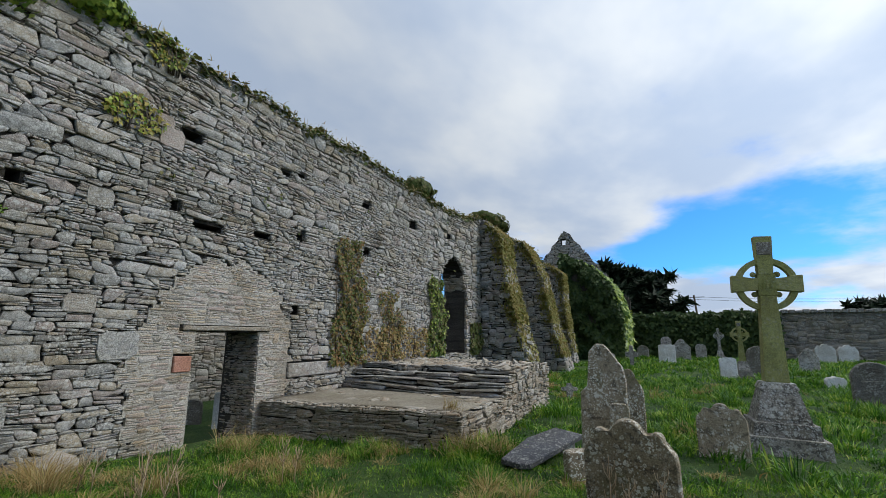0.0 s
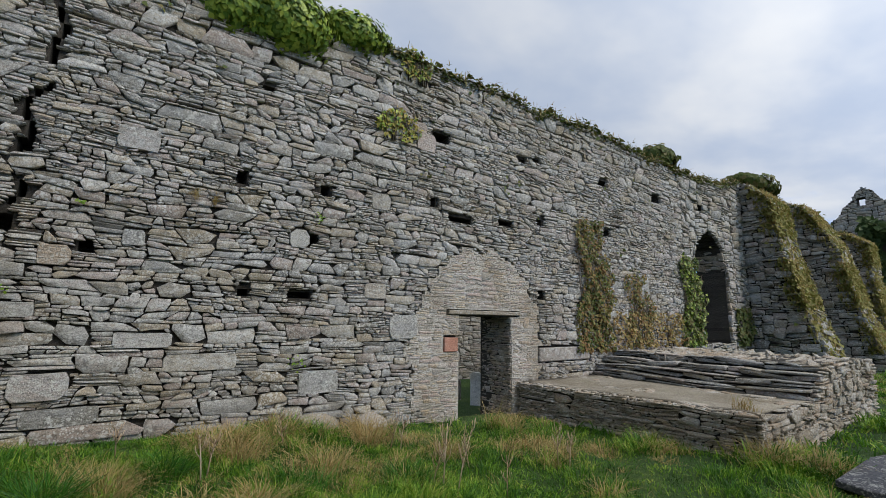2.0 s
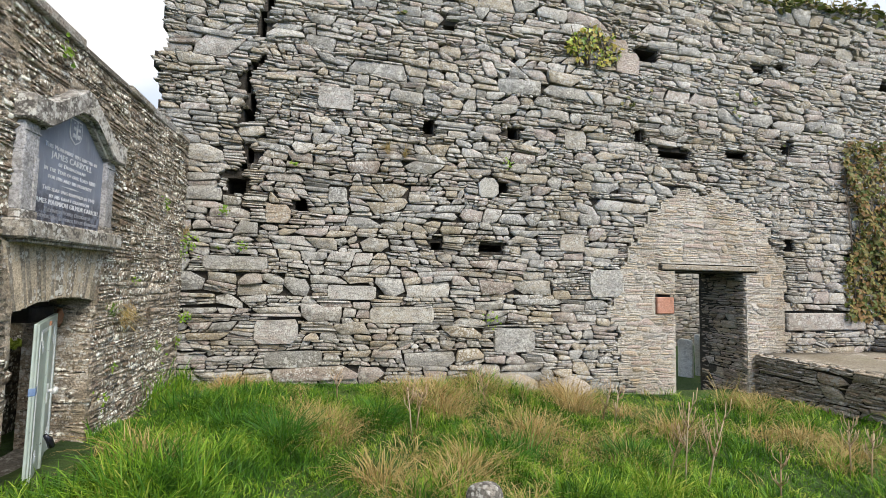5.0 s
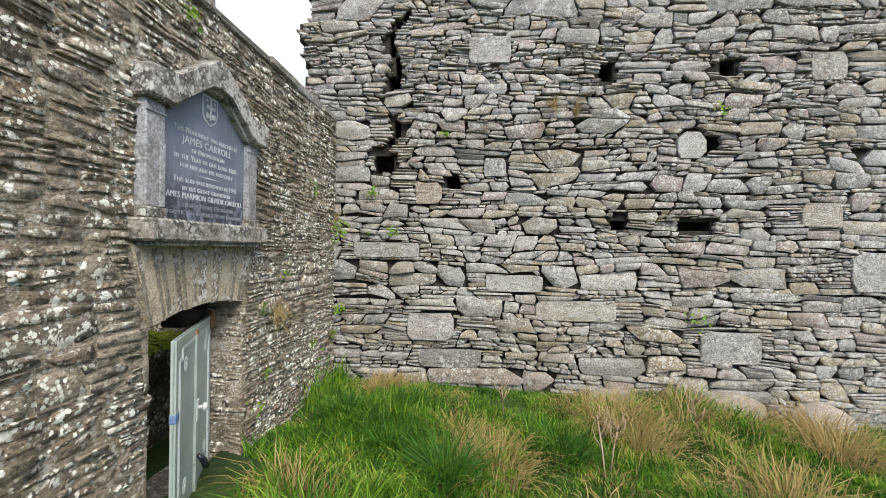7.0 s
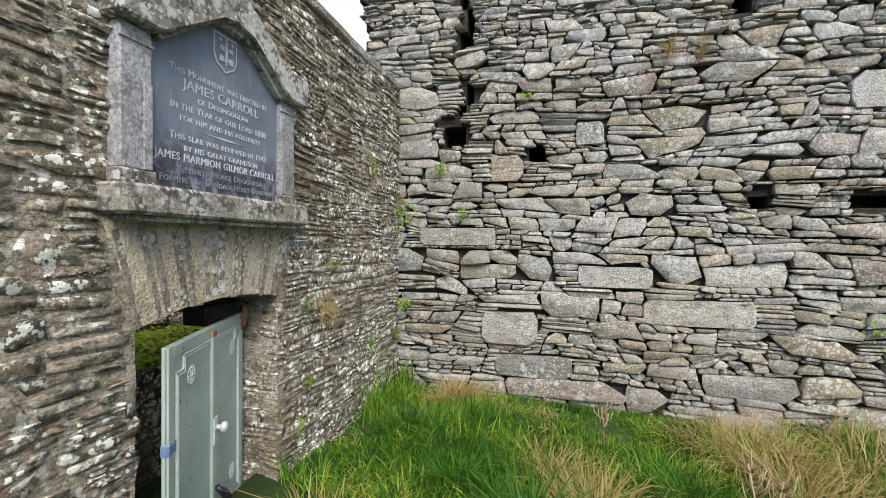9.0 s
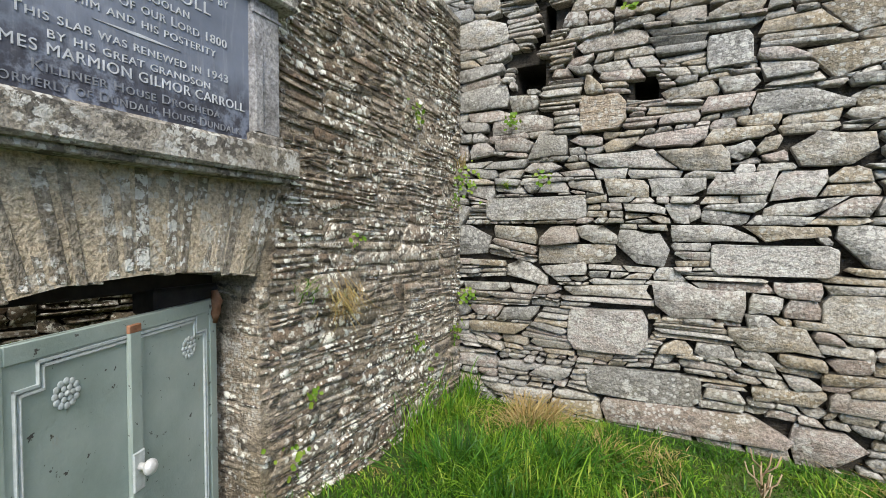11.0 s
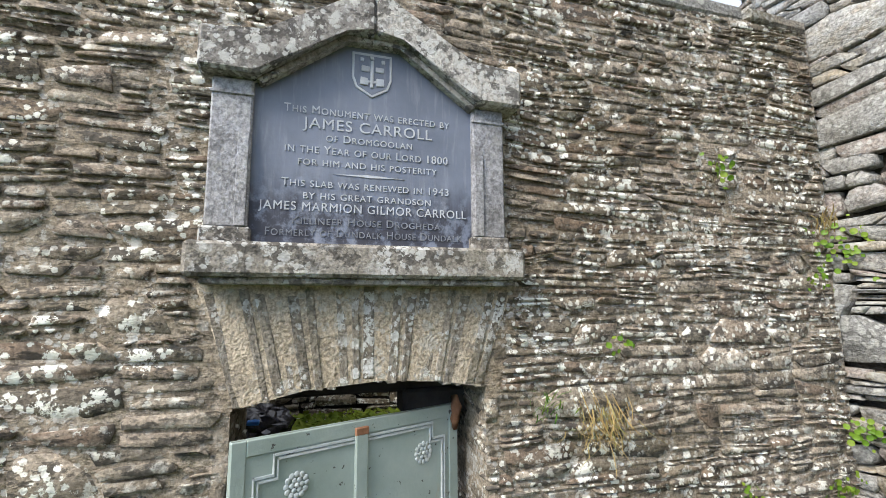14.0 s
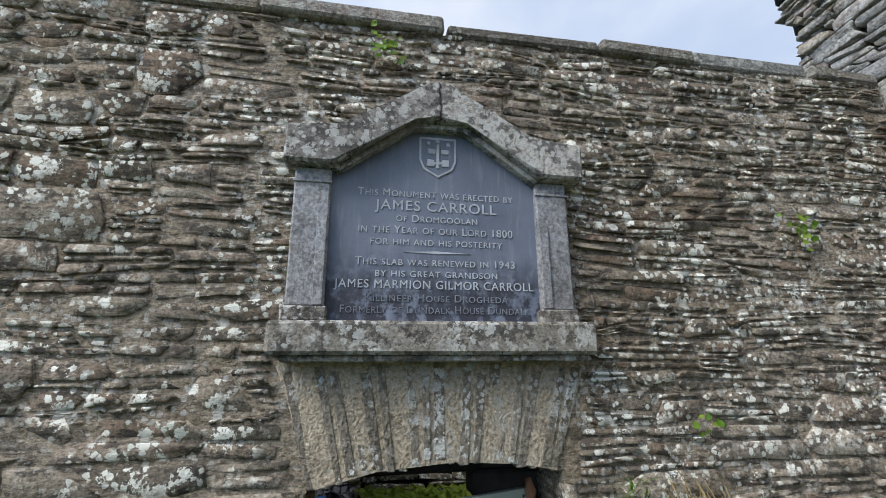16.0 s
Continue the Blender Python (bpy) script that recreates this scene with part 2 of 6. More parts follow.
RUST = plain_mat("rusted_iron", (0.17, 0.075, 0.035), (0.34, 0.17, 0.10), 30)
PAINT_PALE = plain_mat("worn_pale_paint", (0.40, 0.44, 0.43), (0.56, 0.60, 0.60), 40, 0.5)
LETTER = plain_mat("leaded_letter", (0.33, 0.35, 0.38), (0.52, 0.545, 0.575), 11, 0.6)
LETTER_WORN = plain_mat("worn_letter", (0.11, 0.12, 0.14), (0.27, 0.29, 0.32), 14, 0.6)
CHROME = plain_mat("white_metal_knob", (0.55, 0.55, 0.54), (0.7, 0.7, 0.69), 30, 0.35, 0.3)
BLACK = plain_mat("black_plastic", (0.008, 0.008, 0.012), (0.02, 0.02, 0.03), 20, 0.25, 0, 0.1, 0.6)
BLUE = plain_mat("blue_plastic", (0.02, 0.12, 0.4), (0.03, 0.18, 0.5), 20, 0.4)
TAPE = plain_mat("faded_blue_tape", (0.07, 0.13, 0.26), (0.16, 0.23, 0.34), 30, 0.5)
DARK_WOOD = plain_mat("blackened_timber", (0.018, 0.015, 0.013), (0.05, 0.042, 0.035), 14)
BARK = plain_mat("bark", (0.05, 0.04, 0.03), (0.12, 0.095, 0.07), 12, 0.95, 0, 0.8)
WIRE = plain_mat("wire", (0.02, 0.02, 0.02), (0.03, 0.03, 0.03))


def leaf_mat(name, cols, rough=0.55, spread=0.75, glow=0.35, patch_size=1.6, sharp=0.5):
    m, nt, b, pos, rnd = fresh(name, rough, 0.0, 0.25)
    n = n_range(nt, n_noise(nt, pos, patch_size, 4.0, 0.6), 0.5 - sharp, 0.5 + sharp)
    col = n_ramp(nt, n_math(nt, "ADD", n_math(nt, "MULTIPLY", rnd, spread), n_math(nt, "MULTIPLY", n, 1.0 - spread)),
                 [(0.05 + 0.9 * k / (len(cols) - 1), c) for k, c in enumerate(cols)])
    put(nt, b.inputs["Base Color"], col)
    t = nt.nodes.new("ShaderNodeBsdfTranslucent")
    put(nt, t.inputs[0], col)
    mix = nt.nodes.new("ShaderNodeMixShader")
    mix.inputs[0].default_value = glow
    out = nt.nodes["Material Output"]
    nt.links.new(b.outputs[0], mix.inputs[1])
    nt.links.new(t.outputs[0], mix.inputs[2])
    nt.links.new(mix.outputs[0], out.inputs[0])
    return m


GRASS = leaf_mat("meadow_grass", [(0.012, 0.042, 0.006), (0.032, 0.105, 0.010), (0.075, 0.19, 0.016), (0.21, 0.36, 0.032), (0.46, 0.46, 0.11)], 0.45, 0.5, 0.35, 3.0, 0.22)
GRASS_DARK = leaf_mat("lush_dark_grass", [(0.012, 0.05, 0.008), (0.03, 0.11, 0.014), (0.06, 0.18, 0.02), (0.12, 0.26, 0.03)], 0.4, 0.6)
STRAW = leaf_mat("withered_grass", [(0.28, 0.185, 0.065), (0.40, 0.285, 0.115), (0.47, 0.365, 0.18), (0.24, 0.26, 0.055)], 0.7)
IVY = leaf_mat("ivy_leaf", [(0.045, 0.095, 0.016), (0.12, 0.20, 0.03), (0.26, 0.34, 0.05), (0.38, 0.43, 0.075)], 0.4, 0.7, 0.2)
IVY_GOLD = leaf_mat("yellowed_ivy_leaf", [(0.14, 0.15, 0.03), (0.28, 0.26, 0.05), (0.40, 0.33, 0.08), (0.30, 0.20, 0.06)], 0.5, 0.7, 0.2)
IVY_DULL = leaf_mat("dull_ivy_leaf", [(0.03, 0.05, 0.012), (0.075, 0.105, 0.02), (0.13, 0.135, 0.04), (0.20, 0.145, 0.07)], 0.6, 0.7, 0.2)
IVY_RUST = leaf_mat("russet_ivy_leaf", [(0.16, 0.10, 0.04), (0.26, 0.15, 0.06), (0.20, 0.19, 0.05), (0.34, 0.24, 0.10)], 0.6)
NAVELWORT = leaf_mat("bright_fleshy_leaf", [(0.08, 0.18, 0.015), (0.16, 0.28, 0.03), (0.26, 0.34, 0.05)], 0.4)
CYPRESS = leaf_mat("cypress_foliage", [(0.008, 0.016, 0.008), (0.016, 0.03, 0.012), (0.03, 0.045, 0.02)], 0.7, 0.7, 0.1)
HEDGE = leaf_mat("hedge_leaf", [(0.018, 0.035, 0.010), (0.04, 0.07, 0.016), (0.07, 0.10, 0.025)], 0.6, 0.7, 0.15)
TURF = leaf_mat("golden_turf", [(0.09, 0.105, 0.022), (0.19, 0.18, 0.045), (0.30, 0.25, 0.085), (0.15, 0.175, 0.035), (0.36, 0.28, 0.12)], 0.7, 0.6, 0.25)
MOSS = leaf_mat("moss", [(0.07, 0.12, 0.01), (0.16, 0.22, 0.02), (0.24, 0.28, 0.04)], 0.8, 0.6, 0.2)
WEED = leaf_mat("dry_weed_stem", [(0.34, 0.24, 0.15), (0.48, 0.36, 0.24), (0.55, 0.46, 0.34)], 0.8)


def soil_mat():
    m, nt, b, pos, rnd = fresh("turf_soil", 0.95)
    n = n_noise(nt, pos, 0.7, 6.0, 0.6)
    f = n_noise(nt, pos, 14.0, 6.0, 0.7)
    col = n_ramp(nt, n_math(nt, "ADD", n_math(nt, "MULTIPLY", n, 0.6), n_math(nt, "MULTIPLY", f, 0.4)),
                 [(0.3, (0.015, 0.03, 0.008)), (0.5, (0.03, 0.065, 0.012)), (0.62, (0.07, 0.11, 0.02)), (0.75, (0.15, 0.13, 0.05))])
    put(nt, b.inputs["Base Color"], col)
    put(nt, b.inputs["Normal"], n_bump(nt, f, 0.9, 0.08))
    return m


SOIL = soil_mat()

# ---------------------------------------------------------------- mesh helpers


def mesh_np(name, verts, faces, mat):
    verts, faces = np.asarray(verts, np.float32).reshape(-1, 3), np.asarray(faces, np.int32)
    k = faces.shape[1]
    me = bpy.data.meshes.new(name)
    me.vertices.add(len(verts))
    me.vertices.foreach_set("co", verts.ravel())
    me.loops.add(faces.size)
    me.loops.foreach_set("vertex_index", faces.ravel())
    me.polygons.add(len(faces))
    me.polygons.foreach_set("loop_start", np.arange(0, faces.size, k, dtype=np.int32))
    me.update(calc_edges=True)
    me.validate()
    me.materials.append(mat)
    return me


def bm_mesh(name, bm, mat, smooth=False):
    bmesh.ops.recalc_face_normals(bm, faces=bm.faces)
    me = bpy.data.meshes.new(name)
    bm.to_mesh(me)
    bm.free()
    me.materials.append(mat)
    if smooth:
        for p in me.polygons:
            p.use_smooth = True
    return me


def part(name, shape, mat, parent=None, label="", kind="", smooth=False):
    me = shape if isinstance(shape, bpy.types.Mesh) else bm_mesh(name, shape, mat, smooth)
    ob = new(name, me)
    if parent:
        ob.parent = parent
    return tagged(ob, label, kind=kind)


def thing(name, label, category, at=None, group="", kind=""):
    ob = new(name)
    ob.matrix_world = at or Matrix()
    return tagged(ob, label, category, group, kind)


def prism(poly, a, b, axis="x", bevel=0.0, taper=1.0, seg=1):
    """A polygon of (p, q) pairs pushed from a to b along the axis: x takes (y, z), y takes (x, z), z takes (x, y)."""
    bm = bmesh.new()
    cp, cq = sum(p for p, q in poly) / len(poly), sum(q for p, q in poly) / len(poly)
    rings = []
    for d, f in ((a, 1.0), (b, taper)):
        pts = [(cp + (p - cp) * f, cq + (q - cq) * f) for p, q in poly]
        rings.append([bm.verts.new({"x": (d, p, q), "y": (p, d, q), "z": (p, q, d)}[axis]) for p, q in pts])
    n = len(poly)
    bm.faces.new(rings[0]), bm.faces.new(rings[1][::-1])
    for i in range(n):
        bm.faces.new((rings[0][i], rings[1][i], rings[1][(i + 1) % n], rings[0][(i + 1) % n]))
    if bevel:
        bmesh.ops.bevel(bm, geom=bm.edges[:], offset=bevel, segments=seg, profile=0.6, affect="EDGES")
    return bm


def rect(p0, p1, q0, q1):
    return [(p0, q0), (p1, q0), (p1, q1), (p0, q1)]


def roughen(bm, amount, scale=3.0, seed=0.0):
    for v in bm.verts:
        v.co += noise.noise_vector(v.co * scale + Vector((seed, seed * 1.7, seed * 0.3))) * amount
    return bm


def waves(seed, k=7, f=1.0):
    r = np.random.default_rng(seed)
    w = r.uniform(0.35, 2.6, (k, 2)) * f * r.choice((-1, 1), (k, 2))
    ph, am = r.uniform(0, 6.28, k), 1.0 / np.sqrt(k)
    return lambda u, v: sum(am * np.sin(w[i, 0] * u + w[i, 1] * v + ph[i]) for i in range(k))


def stone_tris(n):
    """Triangles of one stone: back ring, rim, inset front ring, middle."""
    out = []
    for a in range(n):
        b2 = (a + 1) % n
        for base in (0, n):
            out += [(base + a, base + b2, base + n + b2), (base + a, base + n + b2, base + n + a)]
        out.append((2 * n + a, 2 * n + b2, 3 * n))
    return np.array(out, np.int32)


STONE_TRIS, BLOCK_TRIS = stone_tris(8), stone_tris(10)


def lay(parent, xyz, tris, single, mat, name, rest):
    """Links the stones of xyz: the single ones as parts of their own, the others joined."""
    for k in np.nonzero(single)[0]:
        ob = new(name, mesh_np(name, xyz[k], tris, mat))
        ob.parent = parent
    left = np.nonzero(~single)[0]
    if len(left):
        faces = (tris[None] + (np.arange(len(left)) * xyz.shape[1])[:, None, None]).reshape(-1, 3)
        ob = new(rest, mesh_np(rest, xyz[left], faces, mat))
        ob.parent = parent
        tagged(ob, kind="stuff")


def masonry(parent, u0, u1, v0, v1, place, mat, seed, mask=None, course=(0.12, 0.28), thin=0.065, long=(2.5, 7.0), block=0.3, gap=0.012, back=0.08, proud=(-0.03, 0.03),
            inset=0.006, facet=0.006, tilt=0.0, turn=0.07, point=0.3, sep=None, sep_most=300, name="stone", rest="rubble_stonework"):
    """Random rubble brought to uneven courses: big blocks beside piles of thin wedged slates, with slanting and pointed ends."""
    r = np.random.default_rng(seed)
    res = 0.0125
    if mask is not None:
        ok = mask(*np.meshgrid(np.arange(u0 - 0.3, u1 + 0.3, res), np.arange(v0 - 0.3, v1 + 0.4, res)))
    grid_a, grid_b = np.meshgrid(np.linspace(0.02, 0.98, 9), np.linspace(0.05, 0.95, 3))
    quads = []

    def mix4(q, a, b):
        return (q[0] * ((1 - a) * (1 - b))[..., None] + q[1] * (a * (1 - b))[..., None] + q[2] * (a * b)[..., None] + q[3] * ((1 - a) * b)[..., None])

    def emit(q, deep=0):
        q = np.asarray(q)
        if mask is not None:
            p = mix4(q, grid_a, grid_b)
            i = ((p[..., 0] - u0 + 0.3) / res).astype(int).clip(0, ok.shape[1] - 1)
            j = ((p[..., 1] - v0 + 0.3) / res).astype(int).clip(0, ok.shape[0] - 1)
            free = ok[j, i]
            if not free.any():
                return
            if not free.all():
                if deep < 2 and q[3][1] - q[0][1] > 0.05:
                    left, right = (q[0] + q[3]) / 2, (q[1] + q[2]) / 2
                    emit((q[0], q[1], right, left), deep + 1), emit((left, right, q[2], q[3]), deep + 1)
                    return
                cols = free.all(0)
                best, start = (0, 0), None
                for k in range(10):
                    if k < 9 and cols[k]:
                        start = k if start is None else start
                    elif start is not None:
                        best = max(best, (k - start, start))
                        start = None
                n, k = best
                if n < 2 or n / 9 * (q[1][0] - q[0][0]) < 0.05:
                    return
                a, b = k / 9, (k + n) / 9
                q = np.array([q[0] + (q[1] - q[0]) * a, q[0] + (q[1] - q[0]) * b, q[3] + (q[2] - q[3]) * b, q[3] + (q[2] - q[3]) * a])
        quads.append(q)

    def bed(v, amp):
        ku = np.arange(u0 - 1, u1 + 1.3, 0.23)
        kv = r.normal(0, amp, len(ku)).clip(-1.6 * amp, 1.6 * amp)
        return lambda u: v + np.interp(u, ku, kv) + tilt * (u - u0)

    v = v0 - max(0.0, tilt * (u1 - u0))
    stop = v1 - min(0.0, tilt * (u1 - u0))
    below = bed(v, 0.0)
    while v < stop:
        h = r.uniform(*course)
        thick = thin(v) if callable(thin) else thin
        above = bed(v + h, 0.13 * h)
        u, lean = u0 - r.uniform(0, 0.4), 0.0
        while u < u1:
            w = h * float(np.clip(r.lognormal(0.75, 0.45), 1.0, 5.5))
            lean2 = r.normal(0, 0.22) * h
            ends = (u - lean, u + w - lean2, u + w + lean2, u + lean)
            seg = np.array([(ends[0], below(ends[0])), (ends[1], below(ends[1])), (ends[2], above(ends[2])), (ends[3], above(ends[3]))])
            u, lean = u + w, lean2
            if r.random() < block and w < 3.2 * h:
                cut = [(0.0, 0.0), (1.0, 1.0)]
                if r.random() < 0.6:
                    f = float(np.clip(thick * r.uniform(0.4, 0.8) / h, 0.12, 0.4))
                    cut.insert(1, (f * r.uniform(0.6, 1.4), f) if r.random() < 0.5 else (1 - f, 1 - f * r.uniform(0.6, 1.4)))
            else:
                hs = []
                while sum(hs) < h:
                    hs.append(thick * float(np.clip(r.lognormal(-0.05, 0.5), 0.4, 2.6)))
                f = np.cumsum([0] + hs) / sum(hs)
                e = r.normal(0, 0.2 * thick, len(f)) / h
                cut = [(0.0, 0.0)] + [(float(np.clip(a + b, 0.02, 0.98)), float(np.clip(a - b, 0.02, 0.98))) for a, b in zip(f[1:-1], e[1:-1])] + [(1.0, 1.0)]
            for (l0, r0), (l1, r1) in zip(cut, cut[1:]):
                row = mix4(seg, np.array([0.0, 1.0, 1.0, 0.0]), np.array([l0, r0, r1, l1]))
                t = max(0.02, (l1 - l0 + r1 - r0) / 2 * h)
                parts = max(1, int(round(w / (t * r.uniform(*long)))))
                js = np.concatenate([[0], (np.arange(1, parts) + r.uniform(-0.28, 0.28, parts - 1)) / parts, [1]])
                sl = np.concatenate([[0], r.normal(0, 0.3 * t / w, parts - 1), [0]])
                for k in range(parts):
                    a0, a1, s0, s1 = js[k], js[k + 1], sl[k], sl[k + 1]
                    emit(mix4(row, np.array([a0 - s0, a1 - s1, a1 + s1, a0 + s0]), np.array([0.0, 0.0, 1.0, 1.0])))
        below, v = above, v + h
    q = np.array(quads)
    s = len(q)
    wide = np.maximum((q[:, 1, 0] + q[:, 2, 0] - q[:, 0, 0] - q[:, 3, 0]) / 2, 0.02)
    high = np.maximum((q[:, 2, 1] + q[:, 3, 1] - q[:, 0, 1] - q[:, 1, 1]) / 2, 0.012)
    d = np.where(r.random((s, 4)) < point, r.uniform(0.2, 1.1, (s, 4)), r.uniform(0.02, 0.16, (s, 4))) * (high / wide)[:, None]
    d = d.clip(0.01, 0.34)
    one = np.ones(s)
    a = np.stack([d[:, 0], 0.36 * one, 0.66 * one, 1 - d[:, 1], one, 1 - d[:, 2], 0.66 * one, 0.36 * one, d[:, 3], 0 * one], 1)
    b = np.stack([0 * one] * 4 + [r.uniform(0.3, 0.7, s)] + [one] * 4 + [r.uniform(0.3, 0.7, s)], 1)
    a += r.normal(0, 0.02, (s, 10))
    b += r.normal(0, 0.035, (s, 10))
    g = gap * r.uniform(0.4, 1.4, s)
    a = 0.5 + (a - 0.5) * (1 - np.minimum(g / wide, 0.4))[:, None]
    b = 0.5 + (b - 0.5) * (1 - np.minimum(g / high, 0.45))[:, None]
    ring = sum(q[:, k, None, :] * f[..., None] for k, f in enumerate(((1 - a) * (1 - b), a * (1 - b), a * b, (1 - a) * b)))
    mid = q.mean(1)
    off = ring - mid[:, None]
    off[..., 1] += off[..., 0] * (r.normal(0, turn, s) * np.minimum(1.0, 2.2 * high / wide))[:, None]
    off[..., 0] += off[..., 1] * r.normal(0, 0.10, s)[:, None]
    ring = mid[:, None] + off
    out = r.uniform(proud[0], proud[1], s)
    ins = np.minimum(inset, np.minimum(wide, high) * 0.22)
    k = np.stack([1 - 2 * ins / wide, 1 - 2 * ins / high], 1)
    plane = off[..., 0] / wide[:, None] * r.normal(0, facet * 1.6, s)[:, None] + off[..., 1] / high[:, None] * r.normal(0, facet * 1.6, s)[:, None]
    face = out[:, None] + plane + r.normal(0, facet * 0.35, (s, 10))
    pts = np.zeros((s, 31, 3))
    pts[:, 0:10, :2], pts[:, 0:10, 2] = mid[:, None] + off * 0.95, -back
    pts[:, 10:20, :2], pts[:, 10:20, 2] = ring, face - ins[:, None]
    pts[:, 20:30, :2], pts[:, 20:30, 2] = mid[:, None] + off * k[:, None], face
    pts[:, 30, :2], pts[:, 30, 2] = mid + r.normal(0, 0.12, (s, 2)) * np.stack([wide, high], 1), out + r.normal(0, facet * 0.5, s)
    xyz = np.stack(place(pts[..., 0], pts[..., 1], pts[..., 2]), 2)
    single = np.zeros(s, bool)
    if sep is not None:
        single[np.nonzero(sep(mid[:, 0], mid[:, 1]))[0][:sep_most]] = True
    lay(parent, xyz, BLOCK_TRIS, single, mat, name, rest)


def rubble(parent, u0, u1, v0, v1, du, dv, place, mat, seed, mask=None, gap=0.012, back=0.08, proud=(0.0, 0.035), inset=0.006,
           wide=(2, 10), rows=(0.5, 0.3, 0.14, 0.06), sep=None, sep_most=300, name="stone", warp=0.6, slope=0.0, rest="rubble_stonework", facet=0.008):
    """Irregular stonework over the plane (u, v), d towards the viewer: stones of whole cells, each a rough bevelled block of its own."""
    r = np.random.default_rng(seed)
    nu, nv = int(round((u1 - u0) / du)), int(round((v1 - v0) / dv))
    uu, vv = np.meshgrid(u0 + (np.arange(nu) + 0.5) * du, v0 + (np.arange(nv) + 0.5) * dv)
    taken = np.zeros((nv, nu), bool) if mask is None else ~mask(uu, vv)
    cells = []
    cum = np.cumsum(rows)
    for j in range(nv):
        i = 0
        while i < nu:
            if taken[j, i]:
                i += 1
                continue
            h = 1 + int(np.searchsorted(cum, r.random() * cum[-1]))
            w = int(r.integers(wide[0], wide[1] + 1)) if r.random() < 0.6 else int(r.integers(wide[0], wide[0] + 4))
            if h > 2:
                w = max(3, min(w, 8))
            run = 1
            while run < w and i + run < nu and not taken[j, i + run]:
                run += 1
            up = 1
            while up < h and j + up < nv and not taken[j + up, i:i + run].any():
                up += 1
            taken[j:j + up, i:i + run] = True
            cells.append((i, j, run, up))
            i += run
    if not cells:
        return
    c = np.array(cells, float)
    s = len(c)
    cu, cv = u0 + (c[:, 0] + c[:, 2] / 2) * du, v0 + (c[:, 1] + c[:, 3] / 2) * dv
    ha, hb = c[:, 2] * du / 2 - gap / 2, c[:, 3] * dv / 2 - gap / 2
    e = np.where(r.random((s, 4)) < 0.38, r.uniform(-0.1, 0.5, (s, 4)), r.uniform(0.6, 1.0, (s, 4)))
    f = r.uniform(0.66, 1.0, (s, 4))
    ring_u = np.stack([-ha, -ha * f[:, 0], ha * f[:, 1], ha, ha, ha * f[:, 2], -ha * f[:, 3], -ha], 1)
    ring_v = np.stack([-hb * e[:, 0], -hb, -hb, -hb * e[:, 1], hb * e[:, 2], hb, hb, hb * e[:, 3]], 1)
    ring_u += r.normal(0, 0.09, (s, 8)) * np.minimum(ha, 0.1)[:, None]
    ring_v += r.normal(0, 0.10, (s, 8)) * hb[:, None]
    tilt = r.normal(0, 0.045, s) + slope
    ring_v += ring_u * np.tan(tilt)[:, None]
    out = r.uniform(proud[0], proud[1], s)
    ins = np.minimum(inset, np.minimum(ha, hb) * 0.5)
    k_u, k_v = 1 - ins / ha, 1 - ins / hb
    face_d = out[:, None] + r.normal(0, facet, (s, 8)) + ring_v / hb[:, None] * r.normal(0, facet * 1.4, s)[:, None]
    pts = np.zeros((s, 25, 3))
    pts[:, 0:8] = np.stack([ring_u * 0.96, ring_v * 0.96, np.full((s, 8), -back)], 2)
    pts[:, 8:16] = np.stack([ring_u, ring_v, face_d - ins[:, None]], 2)
    pts[:, 16:24] = np.stack([ring_u * k_u[:, None], ring_v * k_v[:, None], face_d], 2)
    pts[:, 24, 2] = out + r.normal(0, 0.006, s)
    pts[:, :, 0] += cu[:, None]
    pts[:, :, 1] += cv[:, None]
    wa, wb = waves(seed + 5), waves(seed + 9, f=2.2)
    pu, pv = pts[:, :, 0].copy(), pts[:, :, 1].copy()
    pts[:, :, 1] += warp * dv * (wa(pu, pv) + 0.5 * wb(pu, pv))
    pts[:, :, 0] += warp * du * 0.6 * wb(pv, pu)
    xyz = np.stack(place(pts[:, :, 0], pts[:, :, 1], pts[:, :, 2]), 2)
    single = np.zeros(s, bool)
    if sep is not None:
        single[np.nonzero(sep(cu, cv))[0][:sep_most]] = True
    lay(parent, xyz, STONE_TRIS, single, mat, name, rest)


def relief_wall(name, mat, us, vs, depth, back, place):
    """A wall body over the lines us, vs: depth(u, v) is how far its face lies out (nan: an opening), back how far its rear."""
    cu, cv = (us[:-1] + us[1:]) / 2, (vs[:-1] + vs[1:]) / 2
    d = depth(*np.meshgrid(cu, cv))
    nv, nu = d.shape
    quads = []
    for j in range(nv):
        for i in range(nu):
            f = d[j, i]
            if np.isnan(f):
                continue
            a, b, c2, e = us[i], us[i + 1], vs[j], vs[j + 1]
            quads.append(((a, c2, f), (b, c2, f), (b, e, f), (a, e, f)))
            quads.append(((a, c2, back), (a, e, back), (b, e, back), (b, c2, back)))
            for dj, di, p, q in ((0, -1, (a, e), (a, c2)), (0, 1, (b, c2), (b, e)), (-1, 0, (a, c2), (b, c2)), (1, 0, (b, e), (a, e))):
                jj, ii = j + dj, i + di
                g = back if not (0 <= jj < nv and 0 <= ii < nu) or np.isnan(d[jj, ii]) else d[jj, ii]
                if g < f - 1e-6:
                    quads.append(((*p, g), (*q, g), (*q, f), (*p, f)))
    q = np.array(quads)
    xyz = np.stack(place(q[..., 0], q[..., 1], q[..., 2]), 2).reshape(-1, 3)
    return new(name, mesh_np(name, xyz, np.arange(len(xyz)).reshape(-1, 4), mat))


